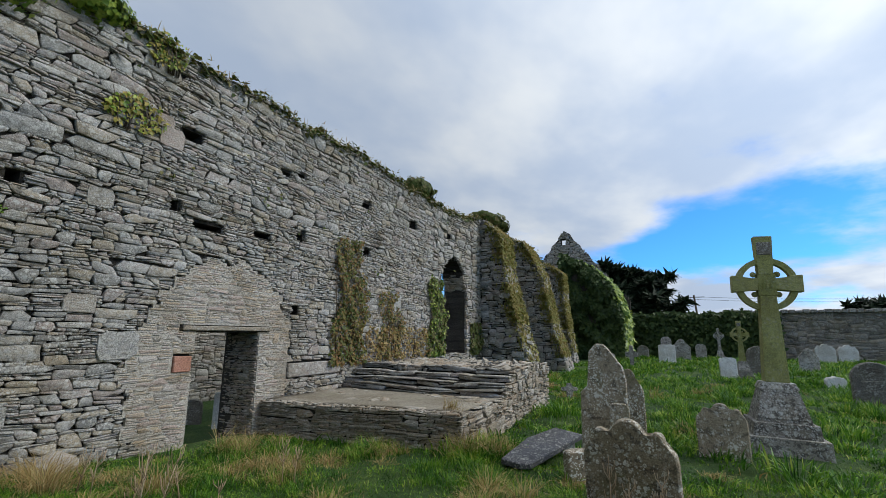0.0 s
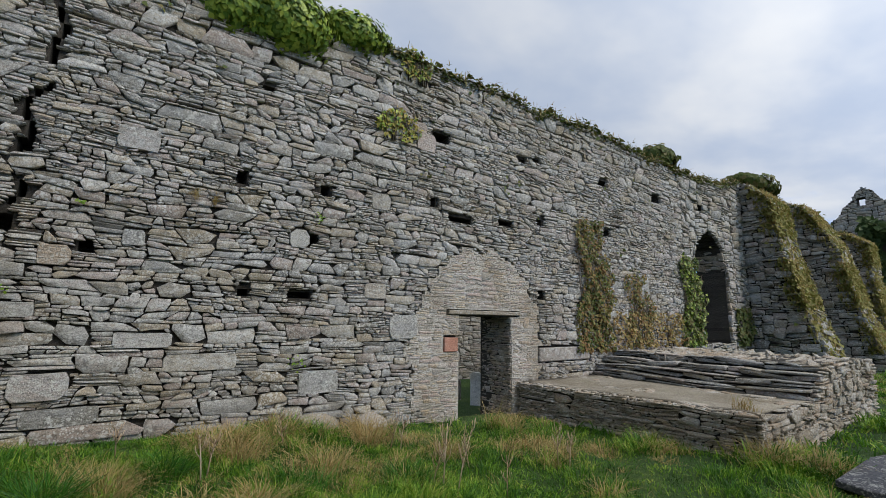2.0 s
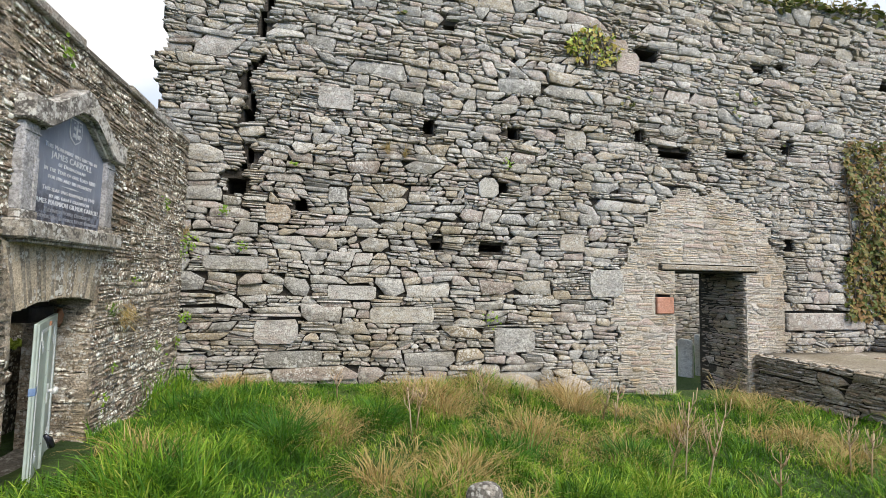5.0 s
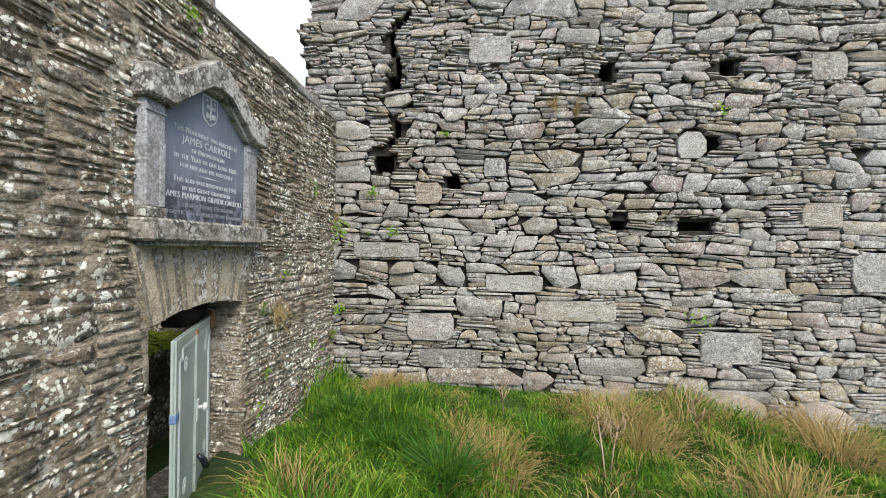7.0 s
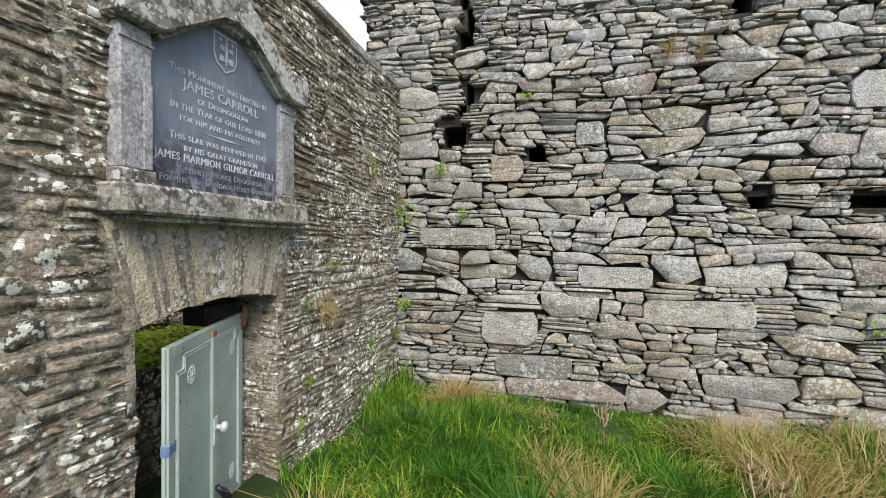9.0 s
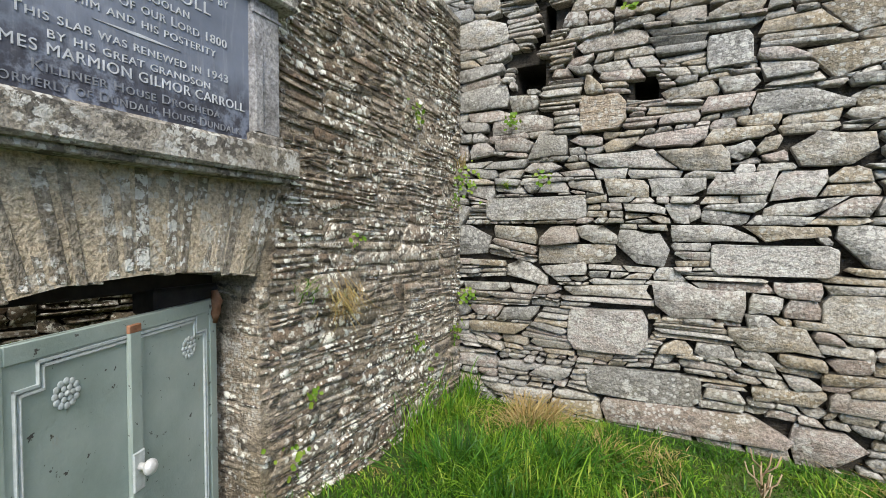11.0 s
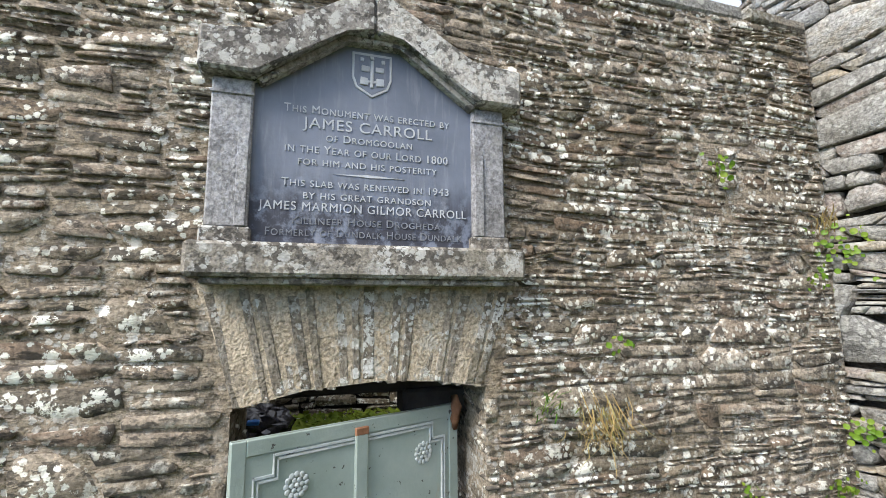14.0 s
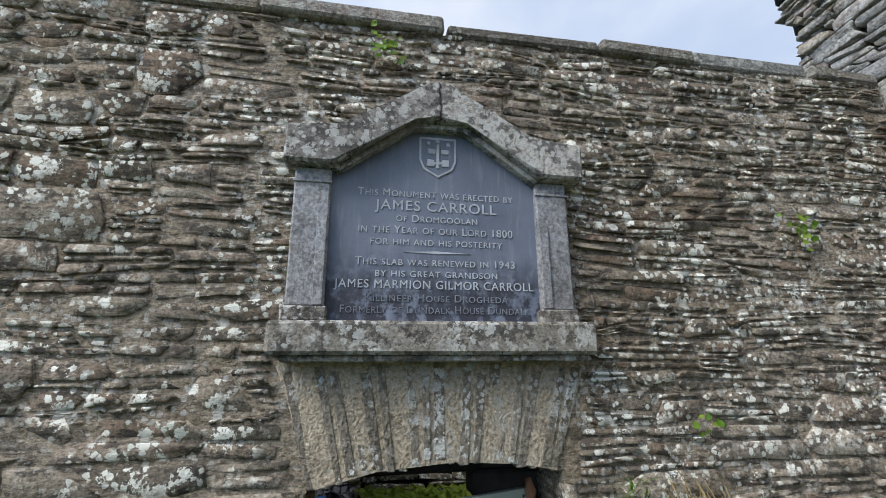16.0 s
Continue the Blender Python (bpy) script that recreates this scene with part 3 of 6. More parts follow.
def blades(name, mat, base, height, width, seed, lean=0.5, parent=None, up=None, fall=None):
    """Bent tapering blades of grass from the base points."""
    r = np.random.default_rng(seed)
    n = len(base)
    ang, turn = r.uniform(0, 6.283, n), r.uniform(0, 6.283, n)
    if fall is not None:
        ang = fall + r.normal(0, 0.5, n)
    bend = r.uniform(0.1, 1.0, n) * lean
    way = np.stack([np.cos(ang), np.sin(ang), np.zeros(n)], 1)
    side = np.stack([np.cos(turn), np.sin(turn), np.zeros(n)], 1) * width[:, None] / 2
    top = np.array([0, 0, 1.0]) if up is None else np.array(up)
    pts = np.zeros((n, 7, 3))
    for k, (f, w) in enumerate(((0, 0.8), (0.4, 1.0), (0.75, 0.7))):
        mid = base + top * (height * (f - 0.28 * bend * f * f))[:, None] + way * (height * bend * f * f)[:, None]
        pts[:, 2 * k], pts[:, 2 * k + 1] = mid - side * w, mid + side * w
    pts[:, 6] = base + top * (height * (1 - 0.42 * bend))[:, None] + way * (height * bend)[:, None]
    tri = np.array([(0, 1, 3), (0, 3, 2), (2, 3, 5), (2, 5, 4), (4, 5, 6)], np.int32)
    faces = (tri[None] + (np.arange(n) * 7)[:, None, None]).reshape(-1, 3)
    ob = new(name, mesh_np(name, pts, faces, mat))
    if parent:
        ob.parent = parent
    return ob


def leaves(name, mat, base, normal, size, seed, droop=0.6, parent=None, long=1.25):
    """Folded pointed leaves at the base points, hanging and turned about the normals."""
    r = np.random.default_rng(seed)
    n = len(base)
    nrm = normal + r.normal(0, 0.45, (n, 3))
    nrm /= np.linalg.norm(nrm, axis=1)[:, None]
    down = r.normal(0, 0.7, (n, 3)) + np.array([0, 0, -droop * 1.5])
    down -= nrm * (down * nrm).sum(1)[:, None]
    down /= np.linalg.norm(down, axis=1)[:, None] + 1e-9
    side = np.cross(nrm, down)
    z = (size * r.uniform(0.6, 1.3, n))[:, None]
    pts = np.zeros((n, 6, 3))
    pts[:, 0] = base
    pts[:, 1] = base + down * z * 0.3 + side * z * 0.5 + nrm * z * 0.12
    pts[:, 2] = base + down * z * 0.75 + side * z * 0.3 + nrm * z * 0.05
    pts[:, 3] = base + down * z * long - nrm * z * 0.1
    pts[:, 4] = base + down * z * 0.75 - side * z * 0.3 + nrm * z * 0.05
    pts[:, 5] = base + down * z * 0.3 - side * z * 0.5 + nrm * z * 0.12
    tri = np.array([(0, 3, 1), (1, 3, 2), (0, 5, 3), (5, 4, 3)], np.int32)
    faces = (tri[None] + (np.arange(n) * 6)[:, None, None]).reshape(-1, 3)
    ob = new(name, mesh_np(name, pts, faces, mat))
    if parent:
        ob.parent = parent
    return ob


def tube(name, pts, radii, mat, parent=None, sides=6):
    bm = bmesh.new()
    rings = []
    for k, p in enumerate(pts):
        p = Vector(p)
        t = (Vector(pts[min(k + 1, len(pts) - 1)]) - Vector(pts[max(k - 1, 0)])).normalized()
        m = t.to_track_quat("Z", "Y").to_matrix()
        rings.append([bm.verts.new(p + m @ Vector((math.cos(6.2832 * a / sides) * radii[k], math.sin(6.2832 * a / sides) * radii[k], 0))) for a in range(sides)])
    for r0, r1 in zip(rings, rings[1:]):
        for a in range(sides):
            bm.faces.new((r0[a], r0[(a + 1) % sides], r1[(a + 1) % sides], r1[a]))
    bm.faces.new(rings[0][::-1]), bm.faces.new(rings[-1])
    return part(name, bm, mat, parent, smooth=True)

# ---------------------------------------------------------------- ground


def step(a, b, x):
    t = np.clip((np.asarray(x, float) - a) / (b - a), 0, 1)
    return t * t * (3 - 2 * t)


swell = waves(3, 9, 0.9)
bumps = waves(4, 9, 3.2)


def ground_z(x, y):
    x, y = np.asarray(x, float), np.asarray(y, float)
    z = 0.14 - 0.42 * step(0.3, 8.5, x)
    z = z - 0.14 * step(0.4, 2.6, x) * step(0.3, 2.2, -y) * (1 - step(5, 9, x))
    z = z + 0.10 * step(14, 34, x) + 0.045 * swell(x, y) * step(0.5, 3, -y) + 0.025 * bumps(x, y) * step(0.2, 1.0, -y)
    z = np.where(y > 0.3, -0.95, z)
    z = np.where((x < -0.2) & (y < 0.3), 0.08, z)
    return z


def lines(stops):
    out = [stops[0][0]]
    for (a, n), (b, n2) in zip(stops, stops[1:]):
        out += list(np.linspace(a, b, n + 1)[1:])
    return np.array(out)


gx = lines([(-600, 6), (-60, 10), (-3, 10), (-0.25, 1), (-0.15, 80), (16, 60), (46, 30), (110, 8), (600, 0)])
gy = lines([(-600, 6), (-60, 20), (-24, 40), (-9, 64), (-0.1, 1), (0.25, 2), (0.35, 10), (10, 12), (60, 6), (600, 0)])
GX, GY = np.meshgrid(gx, gy)
GZ = ground_z(GX, GY)
idx = np.arange(GX.size).reshape(GX.shape)
quads = np.stack([idx[:-1, :-1], idx[:-1, 1:], idx[1:, 1:], idx[1:, :-1]], 2).reshape(-1, 4)
ground = new("ground", mesh_np("ground", np.stack([GX, GY, GZ], 2), quads, SOIL))
tagged(ground, "uneven graveyard turf of green and withered grass", "ground", kind="structure")

# ---------------------------------------------------------------- the long church wall (face at y = 0)

top_wave, end_wave = waves(21, 8, 2.0), waves(22, 8, 6.0)
HOLES = [(3.28, 5.12, 0.17, 0.13), (3.02, 3.57, 0.14, 0.21), (4.30, 3.62, 0.20, 0.15), (6.42, 3.79, 0.18, 0.17), (7.08, 3.57, 0.58, 0.16),
         (8.30, 3.64, 0.42, 0.15), (9.40, 3.86, 0.26, 0.2), (3.15, 1.94, 0.15, 0.15), (3.98, 1.91, 0.36, 0.16), (6.58, 5.16, 0.4, 0.2),
         (8.84, 5.21, 0.26, 0.13), (9.32, 5.31, 0.2, 0.13), (11.88, 5.29, 0.34, 0.22), (14.55, 5.32, 0.45, 0.24), (17.35, 5.5, 0.5, 0.26),
         (0.66, 3.5, 0.16, 0.15), (11.97, 3.93, 0.3, 0.2), (4.15, 2.80, 0.12, 0.14), (9.38, 2.16, 0.2, 0.22), (1.34, 2.38, 0.16, 0.13)]
DOOR = (7.05, 8.45, -1.2, 1.70)
ARCH = (16.7, 19.1, 1.0, 3.5, 4.7)


def wall_top(x):
    return 6.62 + 0.07 * top_wave(x, 0 * x) + 0.10 * np.sin(x * 0.7) * step(9, 12, x) + 0.5 * step(19.5, 21, x) - 0.3 * step(30, 33, x)


def in_arch(x, z, grow=0.0):
    a, b, z0, zs, zt = ARCH
    mid, half = (a + b) / 2, (b - a) / 2 + grow
    side = np.abs(x - mid)
    lim = half * np.sqrt(np.clip(1 - np.clip((z - zs) / (zt + grow - zs), 0, 1) ** 1.6, 0, 1))
    return (z > z0 - grow) & (z < zt + grow) & (side < np.where(z < zs, half, lim))


def in_repair(x, z):
    return (((x - 7.65) / 1.7) ** 2 + ((z - 1.0) / 2.0) ** 2 + 0.12 * np.sin(x * 9 + z * 5) * np.sin(z * 11) < 1) | ((np.abs(x - 7.75) < 1.25) & (z < 1.3))


def crack(x, z):
    line = 0.66 + 0.15 * step(3.9, 4.4, z) + 0.05 * np.sin(z * 9) - 0.14 * step(2.9, 2.4, z)
    return (np.abs(x - line) < 0.035) & (z > 2.45) & (np.sin(z * 11) + np.sin(z * 5.3) > -0.7)


def a_solid(x, z):
    ok = (z < wall_top(x)) & (x > -0.37 + 0.06 * end_wave(0 * z, z * 1.6) + 0.35 * step(5.2, 6.6, z))
    ok &= ~((x > DOOR[0]) & (x < DOOR[1]) & (z < DOOR[3]))
    return ok & ~in_arch(x, z)


def a_hole(x, z):
    h = np.zeros(np.shape(x), bool)
    for hx, hz, w, t in HOLES:
        h |= (np.abs(x - hx) < w / 2) & (np.abs(z - hz) < t / 2)
    return h | crack(x, z) | ((x > 0.47) & (x < 0.70) & (z > 2.52) & (z < 2.70))


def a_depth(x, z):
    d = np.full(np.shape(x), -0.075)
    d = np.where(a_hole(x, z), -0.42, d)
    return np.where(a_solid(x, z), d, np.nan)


def on_a(u, v, d):
    return u, -d, v


# x, z, width, height, tone of the stones that stand out from the rubble
LARGE = [(5.82, 1.46, 0.56, 0.42, "grey"), (1.13, 0.77, 0.52, 0.30, "grey"), (2.72, 0.98, 0.86, 0.22, "grey"), (3.92, 2.79, 0.30, 0.29, "pale"), (1.82, 2.55, 0.24, 0.20, "grey"), (1.09, 2.26, 0.30, 0.24, "brown"),
         (4.35, 0.62, 0.62, 0.34, "grey"), (2.05, 1.27, 0.62, 0.19, "grey"), (0.62, 1.62, 0.74, 0.17, "grey"), (6.22, 4.95, 0.42, 0.36, "tan"), (6.05, 5.2, 0.36, 0.24, "tan"), (5.3, 3.62, 0.36, 0.3, "grey"),
         (1.75, 3.85, 0.46, 0.30, "grey"), (13.6, 2.55, 0.5, 0.62, "pale"), (1.35, 0.42, 0.7, 0.2, "grey"), (5.25, 2.05, 0.40, 0.26, "brown")]


def in_large(x, z):
    hit = np.zeros(np.shape(x), bool)
    for cx, cz, w, h, tone in LARGE:
        hit |= ((2 * np.abs(x - cx) / w) ** 3 + (2 * np.abs(z - cz) / h) ** 3) < 0.9
    return hit


def a_stones(x, z):
    lintel = (x > 6.78) & (x < 8.72) & (z > 1.68) & (z < 1.80)
    block = (x > 9.25) & (x < 11.05) & (z > 0.70) & (z < 1.04)
    pink = (x > 6.68) & (x < 7.04) & (z > 0.98) & (z < 1.28)
    return a_solid(x, z) & ~a_hole(x, z) & ~lintel & ~block & ~pink & ~in_large(x, z)


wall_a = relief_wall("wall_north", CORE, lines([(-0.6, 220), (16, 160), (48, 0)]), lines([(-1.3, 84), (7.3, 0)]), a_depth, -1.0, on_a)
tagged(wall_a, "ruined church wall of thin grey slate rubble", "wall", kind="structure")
masonry(wall_a, -0.6, 16, -0.6, 7.0, on_a, SLATE, 31, lambda x, z: a_stones(x, z) & ~in_repair(x, z), course=(0.10, 0.27), thin=lambda z: 0.080 - 0.018 * float(step(2.2, 3.6, z)), long=(1.8, 5.3), block=0.42,
        proud=(-0.022, 0.020), gap=0.0085, inset=0.0045, facet=0.008, turn=0.05, point=0.24, tilt=-0.008, sep=lambda u, v: (u > 0.0) & (u < 3.3) & (v > 0.1) & (v < 2.2))
masonry(wall_a, 5.6, 9.5, -0.7, 3.1, on_a, REPAIR, 33, lambda x, z: a_stones(x, z) & in_repair(x, z), course=(0.09, 0.2), thin=0.045, long=(2.5, 8.0), block=0.2, gap=0.013, proud=(-0.010, 0.004), inset=0.004, facet=0.003)
pointing = relief_wall("pointing", MORTAR_PALE, lines([(5.6, 66), (9.6, 0)]), lines([(-1.2, 72), (3.2, 0)]), lambda x, z: np.where(a_stones(x, z) & in_repair(x, z), -0.009, np.nan), -0.07, on_a)
pointing.parent = wall_a
tagged(pointing, "pale lime pointing")
rubble(wall_a, 16, 48, -0.6, 7.3, 0.11, 0.075, on_a, SLATE, 34, a_stones, gap=0.02, proud=(-0.02, 0.04), wide=(2, 7))
for k, (cx, cz, w, h, tone) in enumerate(LARGE):
    rr = random.Random(400 + k)
    a, b = w / 2, h / 2
    c = min(a, b)
    j = lambda: rr.uniform(0.08, 0.62) * c
    poly = [(cx - a + j(), cz - b), (cx, cz - b + 0.1 * j()), (cx + a - j(), cz - b), (cx + a, cz - b + j()), (cx + a, cz + b - j()), (cx + a - j(), cz + b), (cx - 0.1 * a, cz + b - 0.1 * j()), (cx - a + j(), cz + b), (cx - a, cz + b - j()), (cx - a, cz - b + j())]
    bm = prism(poly, -0.016 + rr.uniform(-0.012, 0.008), 0.07, "y", 0.007)
    part("large_stone", roughen(bm, 0.007, 7, k), {"grey": SLATE, "pale": PALE_SLATE, "brown": SLATE_WARM, "tan": REPAIR}[tone], wall_a, {"pale": "pale lichened stone", "brown": "brownish stone", "tan": "tan rubble block"}.get(tone, ""))
lintel = roughen(prism(rect(6.80, 8.70, 1.695, 1.775), -0.03, 0.95, "y", 0.012), 0.012, 4)
part("lintel", lintel, SLATE_WARM, wall_a, "long thin slate lintel")
part("dressed_block", roughen(prism(rect(9.27, 11.03, 0.72, 1.02), -0.03, 0.2, "y", 0.02), 0.015, 3), SLATE, wall_a, "long smooth grey stone block")
part("red_block", roughen(prism(rect(6.71, 7.02, 1.0, 1.26), -0.018, 0.2, "y", 0.012), 0.008, 4), PINK, wall_a, "red sandstone block")
# right-hand reveal of the doorway and of the lancet; paler stone paints in missing light
masonry(wall_a, -0.97, 0.0, -1.0, 1.68, lambda u, v, d: (DOOR[1] - 0.04 - d - 0.05 * u, -u, v), REPAIR, 35, lambda u, v: (u > -0.96) & (u < -0.01) & (v < 1.68), course=(0.08, 0.18), thin=0.04, block=0.15, proud=(-0.012, 0.012), gap=0.009)
rubble(wall_a, -0.97, 0.0, 1.0, 4.1, 0.1, 0.08, lambda u, v, d: (ARCH[1] - 0.05 - d - 0.25 * step(3.2, 4.1, v), -u, v), REPAIR, 36, proud=(-0.02, 0.03), wide=(2, 5))
for k, (x0, x1, z) in enumerate(((6.95, 7.7, -0.36), (7.6, 8.5, -0.48))):
    part("threshold_stone", roughen(prism(rect(x0, x1, z - 0.4, z), -0.35 + 0.1 * k, 0.5, "y", 0.03), 0.03, 3, k), SLATE, wall_a, "worn threshold slab")
# boulders in the footing
for k, (x, w, h) in enumerate(((4.26, 0.36, 0.2), (5.19, 0.27, 0.17), (3.1, 0.25, 0.08))):
    bm = bmesh.new()
    bmesh.ops.create_icosphere(bm, subdivisions=3, radius=1)
    z = float(ground_z(x, -0.3))
    for v in bm.verts:
        v.co = Vector((x + v.co.x * w, -0.12 + v.co.y * 0.24, z + 0.06 + v.co.z * h))
    part("footing_boulder", roughen(bm, 0.07, 3.5, k), SLATE_WARM, wall_a, "rounded boulder in the wall's foot", smooth=True)

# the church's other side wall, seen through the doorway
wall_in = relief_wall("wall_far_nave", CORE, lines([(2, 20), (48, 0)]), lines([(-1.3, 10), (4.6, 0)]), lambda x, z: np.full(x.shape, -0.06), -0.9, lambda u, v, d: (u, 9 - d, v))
tagged(wall_in, "inner church wall of slate rubble", "wall", kind="structure")
rubble(wall_in, 8, 24, -1.2, 4.5, 0.1, 0.06, lambda u, v, d: (u, 9 - d, v), SLATE, 41, gap=0.015, wide=(2, 7))

# ---------------------------------------------------------------- the tomb wall (face at x = 0)

GATE = (-2.83, -1.93, 0.0, 1.25)


def gate_top(y):
    return 1.30 - 0.30 * (y + 2.33) ** 2


def in_gate(y, z, grow=0.0):
    return (y > GATE[0] - grow) & (y < GATE[1] + grow) & (z < gate_top(y) + grow)


def on_b(u, v, d):
    return d + 0.03 * step(-1.0, 0.0, u), u, v


def vouss(y, z):
    return (y > -2.965 - 0.22 * (z - 1.65)) & (y < -1.80 + 0.22 * (z - 1.65)) & (z > gate_top(y)) & (z < 1.65)


bys = np.unique(np.concatenate([lines([(-14, 40), (-3.2, 64), (-1.6, 20), (0.0, 0)]), np.array([GATE[0], GATE[1]])]))
wall_b = relief_wall("wall_west", MORTAR, bys, lines([(-0.5, 16), (0.9, 50), (1.7, 28), (3.06, 0)]), lambda y, z: np.where(in_gate(y, z), np.nan, -0.007), -0.45, on_b)
tagged(wall_b, "mortared tomb enclosure wall of lichened slate", "wall", kind="structure")
in_mon = lambda y, z: (y > -2.90) & (y < -1.86) & (z > 1.67) & (z < 2.48)
free_b = lambda y, z: ~in_gate(y, z, 0.02) & ~vouss(y, z) & ~in_mon(y, z) & (y < 0) & (z < 3.05)
blocky = lambda y, z: y + 0.12 * np.sin(z * 9) + 0.1 * np.sin(z * 3.1) < -2.95
masonry(wall_b, -9, -2.6, -0.3, 3.05, on_b, MORTARED, 52, lambda y, z: free_b(y, z) & blocky(y, z), course=(0.10, 0.2), thin=0.058, long=(2.2, 5.5), block=0.48,
        gap=0.018, back=0.05, proud=(-0.006, 0.008), inset=0.003, facet=0.0035, tilt=-0.015, point=0.2, turn=0.03)
masonry(wall_b, -3.4, 0.0, -0.3, 3.05, on_b, MORTARED, 51, lambda y, z: free_b(y, z) & ~blocky(y, z), course=(0.07, 0.16), thin=0.041, long=(2.5, 7.5), block=0.2,
        gap=0.016, back=0.05, proud=(-0.007, 0.011), inset=0.003, facet=0.004, tilt=-0.012, point=0.3, turn=0.03, sep=lambda u, v: (u > -1.75) & (u < -0.05) & (v > 0.45) & (v < 2.1))
# thin stones of the flat arch, set on edge
nst = 21
for k in range(nst):
    f = (k + 0.5) / nst * 2 - 1
    y1, y0 = -2.383 + f * 0.56, -2.383 + f * 0.445
    wv, w1 = 0.0145 + 0.004 * math.sin(k * 2.7), 0.0185 + 0.005 * math.sin(k * 1.9)
    zb = float(gate_top(y0)) - 0.004 + 0.012 * math.sin(k * 5.1)
    zt = 1.612 + 0.02 * math.sin(k * 3.3)
    bm = prism([(y0 - wv, zb), (y0 + wv, zb), (y1 + w1, zt), (y1 - w1, zt)], -0.3, 0.001 + 0.004 * math.sin(k * 4.4), "x", 0.003)
    part("arch_stone", roughen(bm, 0.006, 9, k), VOUSSOIR, wall_b)
part("arch_pointing", prism([(-2.80, 1.23), (-2.60, 1.275), (-2.33, 1.295), (-2.1, 1.28), (-1.955, 1.255), (-1.81, 1.64), (-2.96, 1.64)], -0.28, -0.001, "x", 0.0), JOINT, wall_b, "broad mortar joints of the arch")
# coping
y = -9.0
k = 0
while y < -0.05:
    w = 0.45 + 0.35 * abs(math.sin(k * 2.3))
    e = min(y + w, 0.0)
    dz = 0.012 * math.sin(k * 1.7)
    bm = prism(rect(-0.48, 0.025 + 0.012 * math.sin(k * 3), 3.055, 3.125 + dz), y + 0.006, e - 0.006, "y", 0.012)
    part("coping_stone", roughen(bm, 0.012, 5, k), SLATE_DARK if k % 3 else SLATE, wall_b)
    y, k = e, k + 1
# the smooth rendered reveal beside the gate
part("reveal", roughen(prism(rect(GATE[1] + 0.012, GATE[1] + 0.03, 0.0, 1.24), -0.45, -0.02, "x", 0.004), 0.006, 6), MORTAR, wall_b, "mortared jamb")
masonry(wall_b, -0.44, 0.0, 0.05, 1.24, lambda u, v, d: (u, GATE[1] + 0.004 - d, v), MORTARED, 55, lambda u, v: (u > -0.44) & (u < 0) & (v < 1.24), course=(0.1, 0.22), thin=0.06, block=0.5, gap=0.018, back=0.04, proud=(-0.004, 0.012), facet=0.005)
rubble(wall_b, -0.44, 0.0, 0.05, 1.22, 0.06, 0.05, lambda u, v, d: (u, GATE[0] - 0.004 + d, v), MORTARED, 56, gap=0.02, back=0.04, proud=(-0.01, 0.014), wide=(2, 6), facet=0.006)
part("gate_threshold", roughen(prism(rect(GATE[0] - 0.05, GATE[1] + 0.05, -0.2, 0.14), -0.45, 0.12, "x", 0.02), 0.02, 4), SLATE_DARK, wall_b, "stone threshold")

# inside the tomb enclosure: back and side walls, ledge with moss, timber
wall_t = relief_wall("wall_tomb_back", CORE, lines([(-3.6, 20), (-0.6, 0)]), lines([(-0.2, 12), (2.6, 0)]), lambda y, z: np.full(y.shape, -0.02), -0.4, lambda u, v, d: (-1.75 + d, u, v))
tagged(wall_t, "rubble wall at the back of the tomb", "wall", kind="structure")
rubble(wall_t, -3.6, -0.6, 0.1, 2.6, 0.06, 0.045, lambda u, v, d: (-1.75 + d, u, v), MORTARED, 61, wide=(2, 8))
for yy, sg in ((-3.5, 1), (-0.75, -1)):
    w = part("wall_tomb_side", roughen(prism(rect(-2.1, -0.46, -0.2, 2.3), yy - 0.15, yy + 0.15, "y", 0.01), 0.01), MORTARED)
    tagged(w, "rubble side wall of the tomb", "wall", kind="structure")
ledge = thing("stone_ledge", "mossy stone ledge inside the tomb", "ledge")
part("ledge_block", roughen(prism(rect(-1.8, -0.85, 0.0, 0.80), -3.3, -0.95, "y", 0.03), 0.03, 3), MORTARED, ledge)
r = np.random.default_rng(8)
mp = np.stack([r.uniform(-1.7, -0.82, 5000), r.uniform(-3.2, -0.95, 5000), np.full(5000, 0.80)], 1)
mp[:, 2] += 0.03 * r.random(5000)
leaves("moss", MOSS, mp, np.tile((0.3, 0, 1.0), (5000, 1)), np.full(5000, 0.035), 8, 0.1, ledge)
beam = thing("timber_lintel", "blackened timber lintel over the gateway", "beam")
part("beam", roughen(prism(rect(-0.44, -0.30, 1.20, 1.36), GATE[0] - 0.1, GATE[1] + 0.1, "y", 0.01), 0.008), DARK_WOOD, beam)
part("packing_block", prism(rect(-0.42, -0.26, 1.10, 1.21), -2.2, GATE[1] + 0.01, "y", 0.012), DARK_WOOD, beam)
bag = thing("bin_bag", "crumpled black plastic bag on the mossy ledge", "bag", pose(-1.1, -2.85, 0.90))
bm = bmesh.new()
bmesh.ops.create_icosphere(bm, subdivisions=4, radius=0.16)
for v in bm.verts:
    n = noise.noise_vector(v.co * 14) * 0.035 + noise.noise_vector(v.co * 30) * 0.015
    v.co = Vector((v.co.x * 0.9, v.co.y * 1.2, v.co.z * 0.75)) + n
part("crumpled_bag", bm, BLACK, bag)
part("bag_tie", prism(rect(-0.03, 0.03, 0.06, 0.085), 0.17, 0.2, "x", 0.005), BLUE, bag, "blue plastic tie")

# ---------------------------------------------------------------- wall monument

